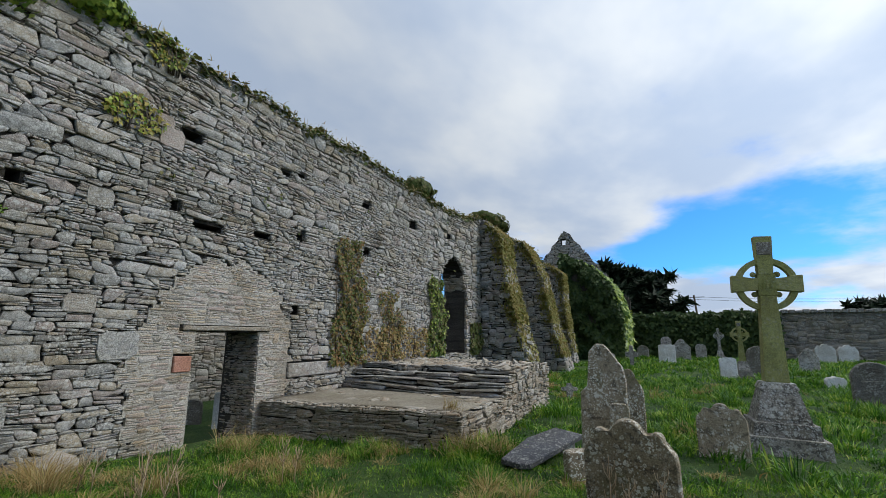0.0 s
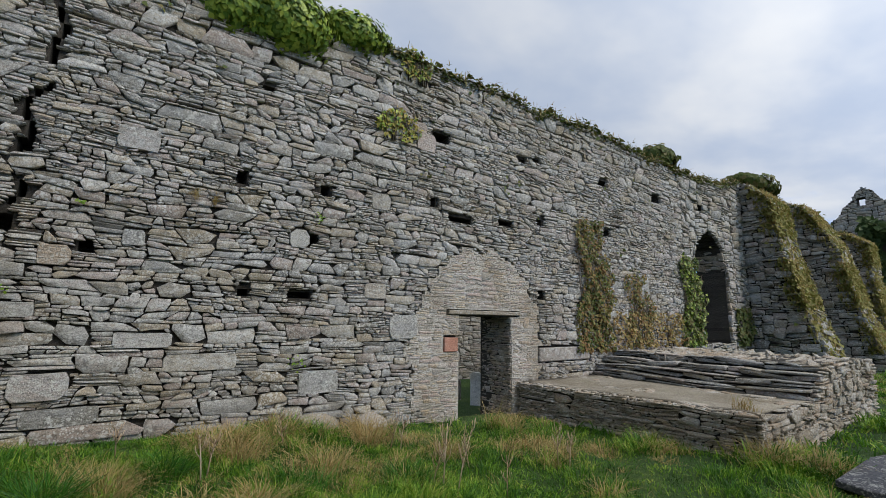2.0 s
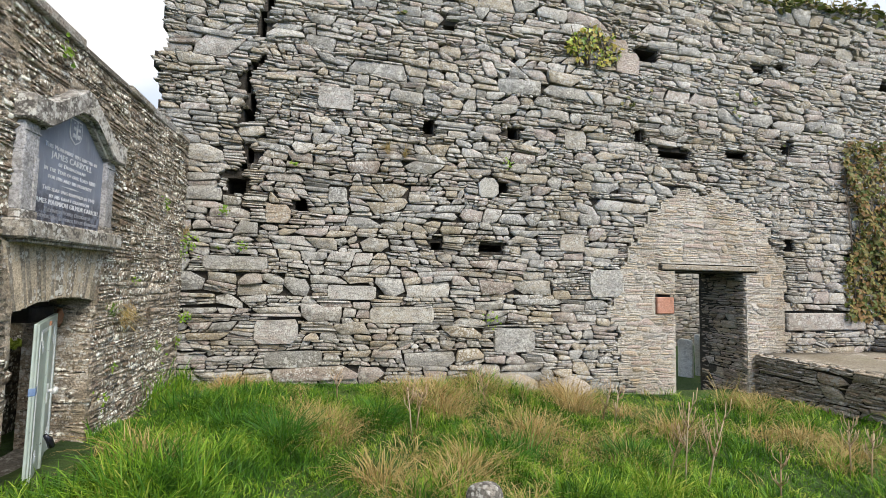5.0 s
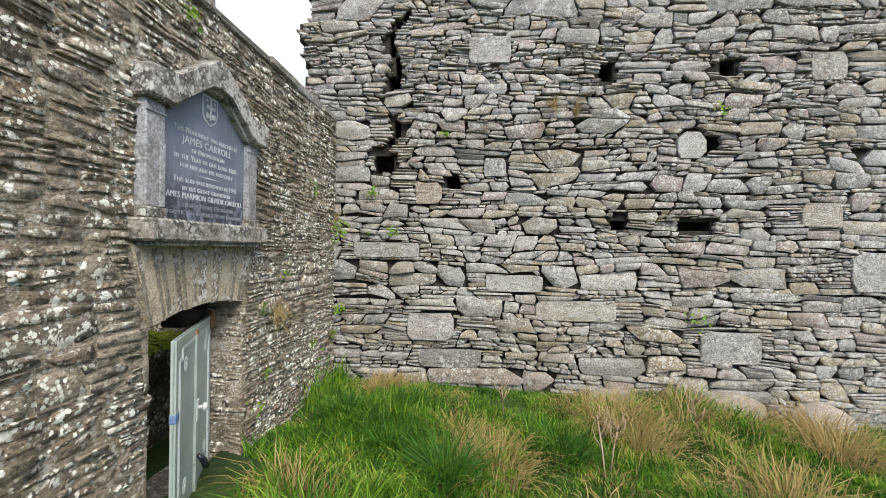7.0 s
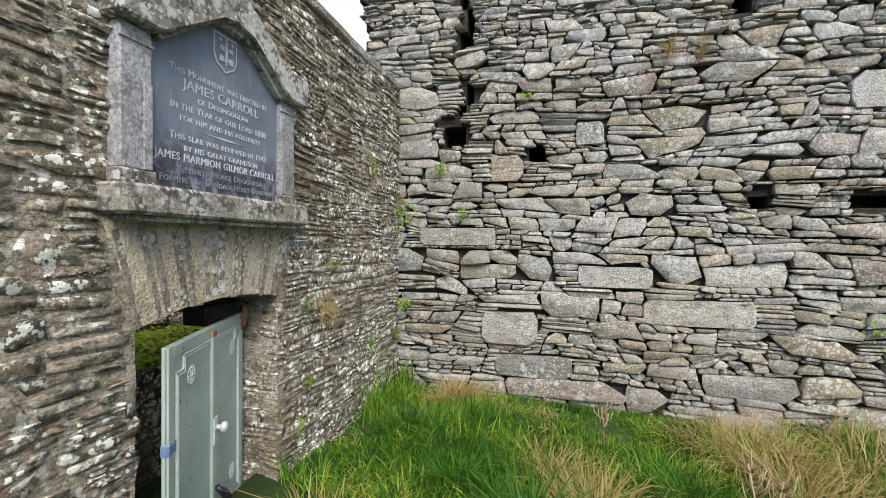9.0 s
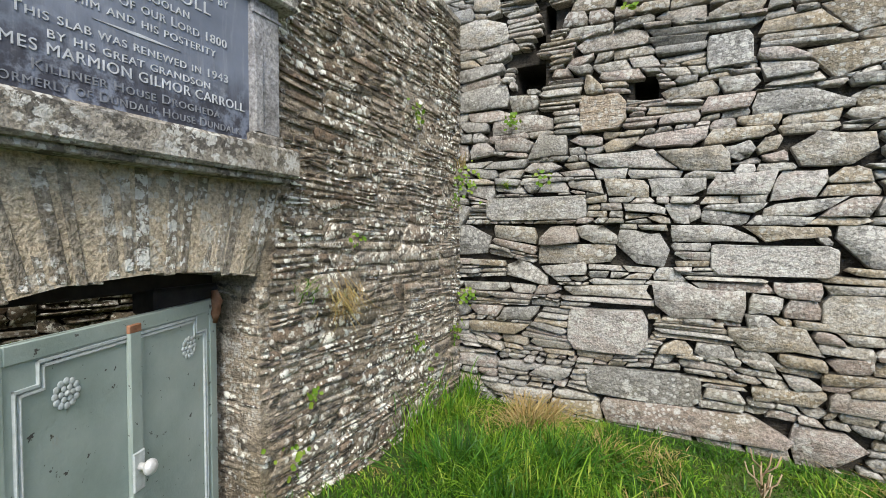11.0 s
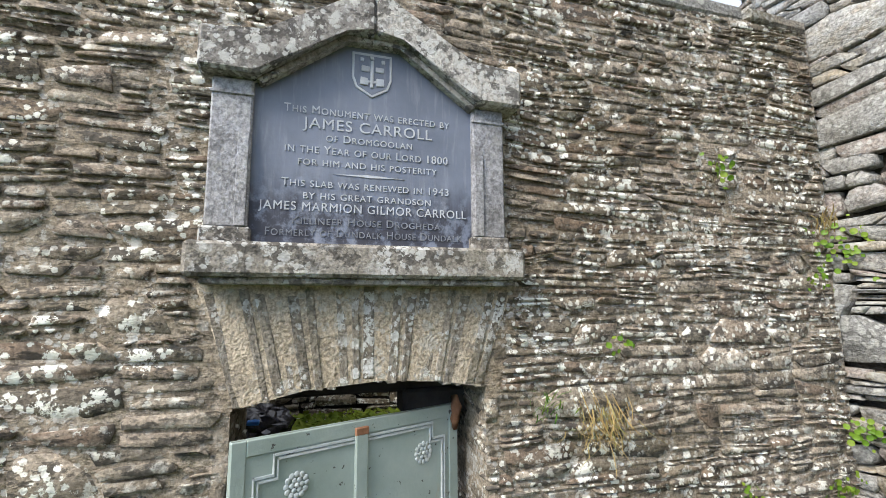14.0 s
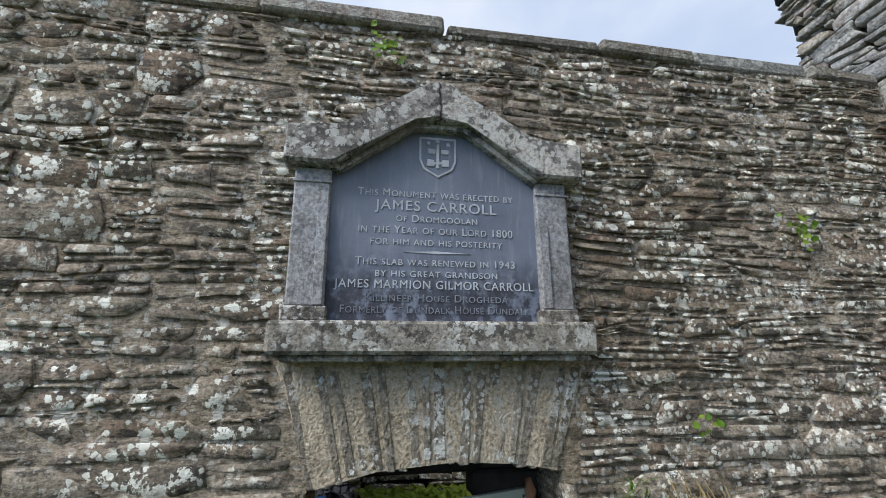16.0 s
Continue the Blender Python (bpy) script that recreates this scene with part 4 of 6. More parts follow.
mon = thing("wall_monument", "slate memorial slab in a limestone frame above the tomb gate", "memorial", pose(0, -2.388, 1.711) @ Matrix.Diagonal((1, 1.02, 1.022, 1)))
MY, MZ = -2.258, 1.76


def rel(poly):
    return [(y - MY, z - MZ) for y, z in poly]


SILL = rel(rect(-2.835, -1.685, 1.705, 1.82))
bm = prism(SILL, -0.08, 0.115, "x", 0.012)
sill = part("sill", roughen(bm, 0.006, 8), LIMESTONE, mon, "lichen-blotched limestone sill")
part("sill_bed", prism(rel(rect(-2.79, -1.72, 1.685, 1.708)), -0.05, 0.085, "x", 0.004), LIMESTONE, mon)
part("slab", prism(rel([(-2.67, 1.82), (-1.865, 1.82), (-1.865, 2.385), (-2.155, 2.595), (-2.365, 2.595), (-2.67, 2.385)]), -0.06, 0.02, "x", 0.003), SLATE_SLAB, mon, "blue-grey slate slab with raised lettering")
for y0, y1 in ((-2.795, -2.665), (-1.868, -1.738)):
    part("pilaster", prism(rel(rect(y0, y1, 1.87, 2.385)), -0.06, 0.048, "x", 0.006), PILASTER, mon, "tooled grey limestone pilaster")
    part("pilaster_base", prism(rel(rect(y0 - 0.012, y1 + 0.012, 1.82, 1.872)), -0.06, 0.058, "x", 0.006), LIMESTONE, mon)
    inner = y1 - 0.04 if y0 < -2.3 else y0 + 0.005
    part("pilaster_strip", prism(rel(rect(inner, inner + 0.035, 1.875, 2.19)), 0.047, 0.056, "x", 0.002), PILASTER, mon)
    part("pilaster_cap", prism(rel(rect(y0 - 0.004, y1 + 0.004, 2.325, 2.336)), 0.045, 0.054, "x", 0.002), PILASTER, mon)
for s in (-1, 1):
    c = -2.258
    P = [(c, 2.60), (c + s * 0.105, 2.60), (c + s * 0.40, 2.385), (c + s * 0.578, 2.385), (c + s * 0.578, 2.535), (c + s * 0.375, 2.535), (c + s * 0.04, 2.765), (c, 2.77)]
    part("pediment_half", roughen(prism(rel(P), -0.08, 0.105, "x", 0.01), 0.006, 7, s), LIMESTONE, mon, "lichened limestone pediment")
    L = [(c, 2.578), (c + s * 0.10, 2.578), (c + s * 0.385, 2.37), (c + s * 0.40, 2.385), (c + s * 0.105, 2.60), (c, 2.60)]
    part("pediment_moulding", prism(rel(L), -0.02, 0.062, "x", 0.004), LIMESTONE, mon)
# shield in low relief
sh = rel([(-2.335, 2.56), (-2.185, 2.56), (-2.185, 2.46), (-2.20, 2.42), (-2.26, 2.385), (-2.32, 2.42), (-2.335, 2.46)])
shield = part("shield", prism(sh, 0.019, 0.025, "x", 0.002), LETTER, mon, "shield carved in low relief")
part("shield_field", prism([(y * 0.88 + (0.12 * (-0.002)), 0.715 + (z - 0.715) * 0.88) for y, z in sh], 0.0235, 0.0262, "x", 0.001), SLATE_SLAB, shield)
for k, (dy, dz, w, h) in enumerate(((0, 0, 0.012, 0.11), (-0.025, 0.02, 0.03, 0.02), (0.028, 0.02, 0.03, 0.02), (-0.03, -0.03, 0.03, 0.03), (0.03, -0.03, 0.03, 0.03), (0, -0.03, 0.05, 0.012),
                                    (-0.04, 0.055, 0.014, 0.014), (0, 0.065, 0.014, 0.014), (0.04, 0.055, 0.014, 0.014))):
    y, z = -2.26 + dy - MY, 2.475 + dz - MZ
    part("charge", roughen(prism(rect(y - w / 2, y + w / 2, z - h / 2, z + h / 2), 0.025, 0.031, "x", 0.002), 0.004, 30, k), LETTER, shield)
LINES = [("This Monument was erected by", 2.312, 0.61, 0.030), ("JAMES CARROLL", 2.262, 0.475, 0.040), ("of Dromgoolan", 2.212, 0.315, 0.028),
         ("in the Year of our Lord 1800", 2.166, 0.595, 0.030), ("for him and his posterity", 2.120, 0.505, 0.028), ("This slab was renewed in 1943", 2.042, 0.605, 0.028),
         ("by his great grandson", 1.999, 0.46, 0.028), ("JAMES MARMION GILMOR CARROLL", 1.957, 0.745, 0.031), ("Killineer House Drogheda", 1.908, 0.53, 0.028),
         ("Formerly of Dundalk House Dundalk", 1.866, 0.70, 0.028)]
for body, z, width, high_ in LINES:
    cu = bpy.data.curves.new("lettering", "FONT")
    cu.body = body
    cu.align_x, cu.align_y, cu.extrude, cu.space_character, cu.small_caps_scale = "CENTER", "CENTER", 0.0018, 1.12, 0.8
    for ch in cu.body_format:
        ch.use_small_caps = True
    cu.size = 0.05
    tmp = new("lettering_source", cu)
    bpy.context.view_layer.update()
    me = bpy.data.meshes.new_from_object(tmp)
    wx, wy = max(tmp.dimensions.x, 1e-3), 0.05 * 0.7
    bpy.data.objects.remove(tmp)
    me.materials.append(LETTER)
    me.transform(Matrix(((0, 0, 1, 0.0215), (width / wx, 0, 0, -2.262 - MY), (0, high_ / wy, 0, z - MZ), (0, 0, 0, 1))))
    bm = bmesh.new()
    bm.from_mesh(me)
    loose = set(bm.verts)
    while loose:
        grown, edge_of = set(), [loose.pop()]
        while edge_of:
            v = edge_of.pop()
            grown.add(v)
            for e in v.link_edges:
                o = e.other_vert(v)
                if o in loose:
                    loose.discard(o)
                    edge_of.append(o)
        order = {v: k for k, v in enumerate(grown)}
        faces = {f for v in grown for f in v.link_faces}
        lm = bpy.data.meshes.new("letter")
        lm.from_pydata([v.co[:] for v in order], [], [[order[v] for v in f.verts] for f in faces])
        lm.materials.append(LETTER_WORN if z < 1.93 else LETTER)
        part("letter", lm, LETTER, mon)
    bm.free()
part("rule", prism(rel([(-2.39, 2.081), (-2.262, 2.077), (-2.134, 2.081), (-2.262, 2.087)]), 0.019, 0.0225, "x", 0.0), LETTER, mon)

# ---------------------------------------------------------------- iron gate, standing ajar

ax = Vector((0.37, -0.929, 0)).normalized()
gate_m = Matrix(((ax.x, -ax.y, 0, -0.212), (ax.y, ax.x, 0, -1.985), (0, 0, 1, 0.12), (0, 0, 0, 1)))
gate = thing("iron_gate", "chipped grey-green sheet iron tomb gate standing ajar", "gate", gate_m)
GW, GH = 0.885, 1.035
sheet = part("sheet", prism(rect(0, GW, 0, GH), -0.006, 0.004, "y", 0.002), PAINT, gate)
for x0, x1, z0, z1 in ((0.0, 0.045, 0.0, GH), (GW - 0.045, GW, 0.0, GH), (0.045, GW - 0.045, GH - 0.05, GH), (0.045, GW - 0.045, 0.0, 0.05)):
    part("edge_strip", prism(rect(x0, x1, z0, z1), -0.018, 0.010, "y", 0.003), PAINT, gate)
bar = part("cover_strip", prism(rect(0.425, 0.475, 0.03, GH - 0.045), 0.003, 0.020, "y", 0.004), PAINT, gate)
part("rust_patch", prism(rect(0.424, 0.476, GH - 0.05, GH - 0.022), 0.006, 0.0205, "y", 0.003), RUST, bar, "rusted iron end")


def moulding(x0, x1, z0, z1, c):
    pts = [(x0, z0), (x0, z1 - c), (x0 + c, z1 - c), (x0 + c, z1), (x1 - c, z1), (x1 - c, z1 - c), (x1, z1 - c), (x1, z0)]
    for off in (0.0, 0.013):
        bm = bmesh.new()
        cx, cz = (x0 + x1) / 2, (z0 + z1) / 2
        q = [(p + (off if p < cx else -off), w - (off if w > cz else -off)) for p, w in pts]
        for (a, b), (c3, d3) in zip(q, q[1:]):
            lo, hi = (min(a, c3) - 0.0035, min(b, d3) - 0.0035), (max(a, c3) + 0.0035, max(b, d3) + 0.0035)
            vs = [bm.verts.new((x, y, z)) for z in (lo[1], hi[1]) for x, y in ((lo[0], 0.003), (hi[0], 0.003), (hi[0] - 0.002, 0.0115), (lo[0] + 0.002, 0.0115))]
            for f in ((0, 1, 2, 3), (7, 6, 5, 4), (0, 4, 5, 1), (1, 5, 6, 2), (2, 6, 7, 3), (3, 7, 4, 0)):
                bm.faces.new([vs[i] for i in f])
        part("moulding", bm, PAINT_PALE, gate, "worn pale moulding")


moulding(0.07, 0.815, 0.08, GH - 0.058, 0.06)


def rosette(x, z, rad):
    bm = bmesh.new()
    for k in range(12):
        a = k * math.pi / 6
        m = Matrix.Translation((x + math.cos(a) * rad * 0.8, 0.008, z + math.sin(a) * rad * 0.8)) @ Matrix.Diagonal((1, 0.28, 1, 1))
        bmesh.ops.create_uvsphere(bm, u_segments=8, v_segments=5, radius=rad * 0.24, matrix=m)
    for k in range(6):
        a = k * math.pi / 3
        m = Matrix.Translation((x + math.cos(a) * rad * 0.4, 0.009, z + math.sin(a) * rad * 0.4)) @ Matrix.Diagonal((1, 0.28, 1, 1))
        bmesh.ops.create_uvsphere(bm, u_segments=8, v_segments=5, radius=rad * 0.2, matrix=m)
    bmesh.ops.create_uvsphere(bm, u_segments=10, v_segments=6, radius=rad * 0.2, matrix=Matrix.Translation((x, 0.01, z)) @ Matrix.Diagonal((1, 0.6, 1, 1)))
    part("rosette", bm, PAINT_PALE, gate, "cast rosette", smooth=True)


for x, z in ((0.175, GH - 0.165), (0.68, GH - 0.165), (0.175, 0.2), (0.68, 0.2)):
    rosette(x, z, 0.042)
knob = part("knob_plate", prism(rect(0.425, 0.475, 0.47, 0.60), 0.018, 0.026, "y", 0.004), PAINT_PALE, gate, "worn metal knob plate")
bm = bmesh.new()
bmesh.ops.create_uvsphere(bm, u_segments=16, v_segments=10, radius=0.026, matrix=Matrix.Translation((0.45, 0.062, 0.55)) @ Matrix.Diagonal((1, 0.7, 1, 1)))
bmesh.ops.create_cone(bm, cap_ends=True, segments=12, radius1=0.012, radius2=0.012, depth=0.04, matrix=Matrix.Translation((0.45, 0.042, 0.55)) @ Matrix.Rotation(radians(90), 4, "X"))
part("knob", bm, CHROME, knob, "white metal door knob", smooth=True)
tube("latch_lever", [(0.45, 0.03, 0.26), (0.42, 0.05, 0.22), (0.39, 0.06, 0.17), (0.35, 0.055, 0.15)], [0.012, 0.02, 0.022, 0.012], BLACK, gate, 8)
tube("hinge_strap", [(0.022, 0.016, GH + 0.035), (0.014, 0.02, GH - 0.01), (0.024, 0.02, GH - 0.06), (0.02, 0.016, GH - 0.1)], [0.014, 0.024, 0.02, 0.01], RUST, gate, 8)
part("tape", prism(rect(GW - 0.055, GW + 0.003, 0.615, 0.66), -0.021, 0.013, "y", 0.002), TAPE, gate, "torn blue tape on the gate's edge")

# ---------------------------------------------------------------- stepped platform by the doorway

plat = thing("stone_platform", "stepped platform of slate rubble with bare trodden tops beside the doorway", "platform")
PA, PB = Vector((8.56, -0.02)), Vector((9.02, -4.2))
pl = (PB - PA).length
pd = (PB - PA) / pl
pn = Vector((-pd.y, pd.x)) * (-1 if -pd.y > 0 else 1)


def on_front(shift):
    # u runs back from the corner to the wall, d out to the front
    return lambda u, v, d: (PB.x - pd.x * u + pn.x * (d - shift), PB.y - pd.y * u + pn.y * (d - shift), v)


part("lower_body", prism([(PA.x + 0.05, PA.y), (11.5, -0.02), (15.2, -0.02), (15.2, -4.15), (PB.x + 0.05, PB.y + 0.05)], -0.6, 0.33, "z", 0.02), CORE, plat)
masonry(plat, 0, pl, -0.5, 0.35, on_front(0.0), SLATE_WARM, 71, lambda u, v: (u > 0) & (u < pl) & (v < 0.345 + 0.012 * np.sin(u * 7)), course=(0.08, 0.2), thin=0.045, block=0.25, proud=(-0.02, 0.02), gap=0.009, turn=0.04,
        sep=lambda u, v: u < 9, sep_most=240)
masonry(plat, PB.x, 15.3, -0.55, 0.36, lambda u, v, d: (u, -4.2 - d, v), SLATE_WARM, 72, lambda u, v: (u > PB.x) & (u < 15.3) & (v < 0.36), course=(0.1, 0.24), thin=0.06, block=0.35, proud=(-0.03, 0.04), gap=0.012, turn=0.1,
        sep=lambda u, v: u < 12.5, sep_most=200)
masonry(plat, 8.6, 9.35, -4.2, -0.03, lambda u, v, d: (u, v, 0.345 + d * 0.7), SLATE_WARM, 73, lambda u, v: (u > 8.59 - 0.11 * v) & (u < 8.82 - 0.11 * v + 0.06 * np.sin(v * 6)), course=(0.18, 0.42), thin=0.2, long=(0.6, 1.5), block=0.9, gap=0.014,
        back=0.1, proud=(-0.012, 0.016), facet=0.008)
bm = prism([(8.72, -0.03), (11.45, -0.03), (11.45, -4.1), (9.2, -4.1)], 0.2, 0.352, "z", 0.0)
bmesh.ops.subdivide_edges(bm, edges=bm.edges[:], cuts=12, use_grid_fill=True)
part("trodden_top", roughen(bm, 0.02, 2.5), EARTH, plat, "bare trodden earth on flat stones", smooth=True)
tiers = [(11.15, 0.34, 0.50), (11.32, 0.50, 0.63), (11.62, 0.63, 0.77), (12.05, 0.77, 0.90)]
for k, (x0, z0, z1) in enumerate(tiers):
    part("tier_body", prism(rect(x0 + 0.06, 14.9, -4.12, -0.02), z0 - 0.05, z1 - 0.03, "z", 0.0), CORE, plat)
    rubble(plat, 0.03, 4.2, z0, z1, 0.12, (z1 - z0) / 3, lambda u, v, d, x0=x0: (x0 - d + 0.05 * np.sin(u * 5 + v * 3), -4.22 + u, v), SLATE, 74 + k, gap=0.012, back=0.25, proud=(-0.03, 0.07), wide=(2, 9), warp=0.5, rows=(0.7, 0.3), sep=lambda u, v: u < 9, sep_most=80)
rubble(plat, 11.2, 15.2, 0.33, 0.93, 0.08, 0.06, lambda u, v, d: (u, -4.22 - d, v), SLATE_WARM, 79, lambda u, v: v < 0.36 + 0.56 * step(11.1, 12.1, u), proud=(-0.02, 0.05), wide=(2, 5))
rubble(plat, 12.08, 15.0, -4.15, -0.1, 0.2, 0.15, lambda u, v, d: (u, v, 0.875 + d + 0.035 * np.sin(u * 4.3 + v * 2.1)), SLATE_WARM, 80, gap=0.02, back=0.12, proud=(-0.04, 0.035), wide=(2, 5), rows=(0.8, 0.2),
       facet=0.016, inset=0.004, warp=1.0, sep=lambda u, v: u < 13.5, sep_most=150)
flags = waves(83, 8, 1.7)
rubble(plat, 8.95, 11.1, -4.05, -0.1, 0.16, 0.16, lambda u, v, d: (u, v, 0.345 + d), SLATE_WARM, 81, lambda u, v: (flags(u, v) > 0.25) & (u > 8.75 - 0.11 * v), gap=0.02, back=0.05, proud=(0.0, 0.022), wide=(1, 4), rows=(0.4, 0.4, 0.2),
       facet=0.005, warp=0.5, sep=lambda u, v: u < 99, sep_most=150)

# ---------------------------------------------------------------- buttresses and the ivied end


def buttress(x0, w, prof, label):
    b = thing("buttress", label, "buttress", group="buttresses of the church wall")
    poly = [(0.1, -0.6)] + prof + [(0.1, prof[-1][1])]
    part("buttress_body", prism([(y + 0.06 if y < 0 else y, z) for y, z in poly], x0 + 0.06, x0 + w - 0.06, "x"), CORE, b)
    zs, ys = np.array([z for y, z in prof]), np.array([y for y, z in prof])
    edge = lambda z: np.interp(z, zs, ys)
    rubble(b, 0.0, 3.2, -0.5, prof[-1][1], 0.12, 0.085, lambda u, v, d: (x0 - d, -u, v), SLATE, int(x0 * 7), lambda u, v: -u > edge(v), gap=0.02, wide=(2, 6), proud=(-0.05, 0.10), facet=0.015, sep=lambda u, v: v < 4.5, sep_most=200)
    rubble(b, x0, x0 + w, -0.5, prof[-1][1], 0.14, 0.1, lambda u, v, d: (u, edge(v) - d, v), SLATE, int(x0 * 9), gap=0.02, wide=(2, 5), proud=(-0.02, 0.08))
    r = np.random.default_rng(int(x0))
    n = 6500
    z = r.uniform(0.6, prof[-1][1], n)
    ok = r.random(n) < 0.12 + 0.8 * step(-0.3, 0.8, np.sin(z * 2.1 + x0) + 0.6 * np.sin(z * 5.3) + 0.25)
    z = z[ok]
    base = np.stack([r.uniform(x0, x0 + w, len(z)), edge(z) - 0.05, z], 1)
    side = base[r.random(len(base)) < 0.3].copy()
    side[:, 0] = x0 - 0.06
    side[:, 1] += np.abs(r.normal(0, 0.22, len(side)))
    base = np.concatenate([base, side])
    turf = blades("turf", STRAW, base[::2], np.full(len(base[::2]), 0.17), np.full(len(base[::2]), 0.03), int(x0), 1.1, b)
    tagged(turf, "withered turf hanging down the slope")
    tagged(leaves("moss_cover", TURF, base, np.tile((0, -1, 0.4), (len(base), 1)), np.full(len(base), 0.12), int(x0) + 1, 0.4, b), "creeping green growth")
    return b


buttress(20.7, 1.7, [(-2.3, -0.6), (-2.15, 0.5), (-1.62, 2.4), (-1.15, 4.6), (-0.95, 6.2), (-0.25, 6.9)], "battered slate buttress with turf on its slope")
buttress(26.0, 1.8, [(-2.75, -0.6), (-2.6, 0.3), (-1.95, 2.5), (-1.5, 5.0), (-0.5, 6.9)], "battered slate buttress overgrown with yellowed turf")
buttress(33.5, 1.6, [(-1.9, -0.6), (-1.7, 0.3), (-1.3, 3.0), (-1.15, 6.0), (-0.3, 6.6)], "narrow slate buttress with a ragged edge")
r = np.random.default_rng(91)
stub = thing("ivied_wall", "ruined cross wall smothered in green ivy, coloured dark on its shaded face", "wall")
part("wall_body", roughen(prism([(0.0, -0.6), (-4.2, -0.6), (-4.3, 3.4), (-3.5, 5.6), (-2.2, 7.2), (-0.4, 8.0), (0.0, 8.0)], 39.5, 46.0, "x"), 0.2, 0.6), CORE, stub)
n = 26000
yy, zz = r.uniform(-4.6, 0.0, n), r.uniform(-0.5, 8.4, n)
lim = np.interp(zz, [0, 3.4, 5.8, 7.3, 8.3], [-4.35, -4.5, -3.7, -2.3, -0.3])
keep = yy > lim
xx = 39.3 + 0.4 * swell(yy * 2, zz * 2) + r.normal(0, 0.12, n)
p1 = np.stack([xx, yy, zz], 1)[keep]
z2 = r.uniform(-0.3, 8.0, 9000)
p2 = np.stack([r.uniform(39.4, 46, 9000), np.interp(z2, [0, 3.4, 5.8, 7.3, 8.3], [-4.35, -4.5, -3.7, -2.3, -0.3]) + r.normal(0, 0.15, 9000), z2], 1)
# one ivy in two leaf colours: dark paints the shaded face, bright the sunlit
tagged(leaves("ivy_cover", HEDGE, p1, np.tile((-1.0, -0.2, 0.3), (len(p1), 1)), np.full(len(p1), 0.26), 92, 0.7, stub), "dense ivy coloured dark for the shaded face")
tagged(leaves("ivy_sunny_side", IVY, p2, np.tile((-0.4, -1.0, 0.5), (len(p2), 1)), np.full(len(p2), 0.28), 93, 0.7, stub), "same ivy coloured brighter for the sunlit side")

# roofless gable with a bell opening
gb = thing("ruined_gable", "roofless stone gable pierced by a small opening", "gable")


def gable_ok(y, z):
    top = 13.0 - np.abs(y - 1.6) * 1.28 + 0.12 * np.sin(y * 7)
    return (z < top) & ~((np.abs(y - 1.75) < 0.3) & (np.abs(z - 11.75) < 0.32))


gw = relief_wall("gable_wall", CORE, lines([(-4.5, 90), (8, 0)]), lines([(-1, 110), (13.2, 0)]), lambda u, v: np.where(gable_ok(u, v), -0.05, np.nan), -0.8, lambda u, v, d: (50 - d, u, v))
gw.parent = gb
rubble(gb, -4.5, 8, 7.0, 13.2, 0.2, 0.13, lambda u, v, d: (50 - d, u, v), SLATE, 95, gable_ok, gap=0.03, wide=(1, 5))

# ---------------------------------------------------------------- graveyard


def arch_poly(w, h, kind):
    a = w / 2
    if kind == "round":
        return [(-a, 0), (a, 0), (a, h - a * 0.8)] + [(a * math.cos(t), h - a * 0.8 + a * 0.8 * math.sin(t)) for t in [math.pi * k / 10 for k in range(1, 10)]] + [(-a, h - a * 0.8)]
    if kind == "shoulder":
        return ([(-a, 0), (a, 0), (a, h * 0.62), (a * 0.86, h * 0.72), (a * 0.66, h * 0.76)] +
                [(a * 0.52 * math.cos(t), h * 0.76 + h * 0.24 * math.sin(t)) for t in [math.pi * k / 8 for k in range(1, 8)]] + [(-a * 0.66, h * 0.76), (-a * 0.86, h * 0.72), (-a, h * 0.62)])
    if kind == "scroll":
        half = [(a, h * 0.66), (a * 0.95, h * 0.74), (a * 0.78, h * 0.78)]
        half += [(a * (0.60 + 0.17 * math.cos(t)), h * (0.84 + 0.065 * math.sin(t))) for t in (0.0, 0.7, 1.4, 2.1, 2.8)]
        half += [(a * 0.34, h * 0.87)] + [(a * 0.30 * math.cos(t), h * (0.91 + 0.09 * math.sin(t))) for t in (0.1, 0.6, 1.1, 1.5)]
        return [(-a, 0), (a, 0)] + half + [(-p, q) for p, q in reversed(half)]
    if kind == "broken":
        return [(-a, 0), (a, 0), (a * 0.95, h * 0.6), (a * 0.6, h * 0.64), (a * 0.55, h * 0.93), (a * 0.2, h), (-a * 0.15, h * 0.99), (-a * 0.3, h * 0.95), (-a * 0.9, h * 0.80), (-a, h * 0.7)]
    if kind == "cross":
        t = a * 0.28
        return [(-t, 0), (t, 0), (t, h * 0.5), (a, h * 0.5), (a, h * 0.72), (t, h * 0.72), (t, h), (-t, h), (-t, h * 0.72), (-a, h * 0.72), (-a, h * 0.5), (-t, h * 0.5)]
    return [(-a, 0), (a, 0), (a, h * 0.94), (a * 0.6, h), (-a * 0.6, h), (-a, h * 0.94)]


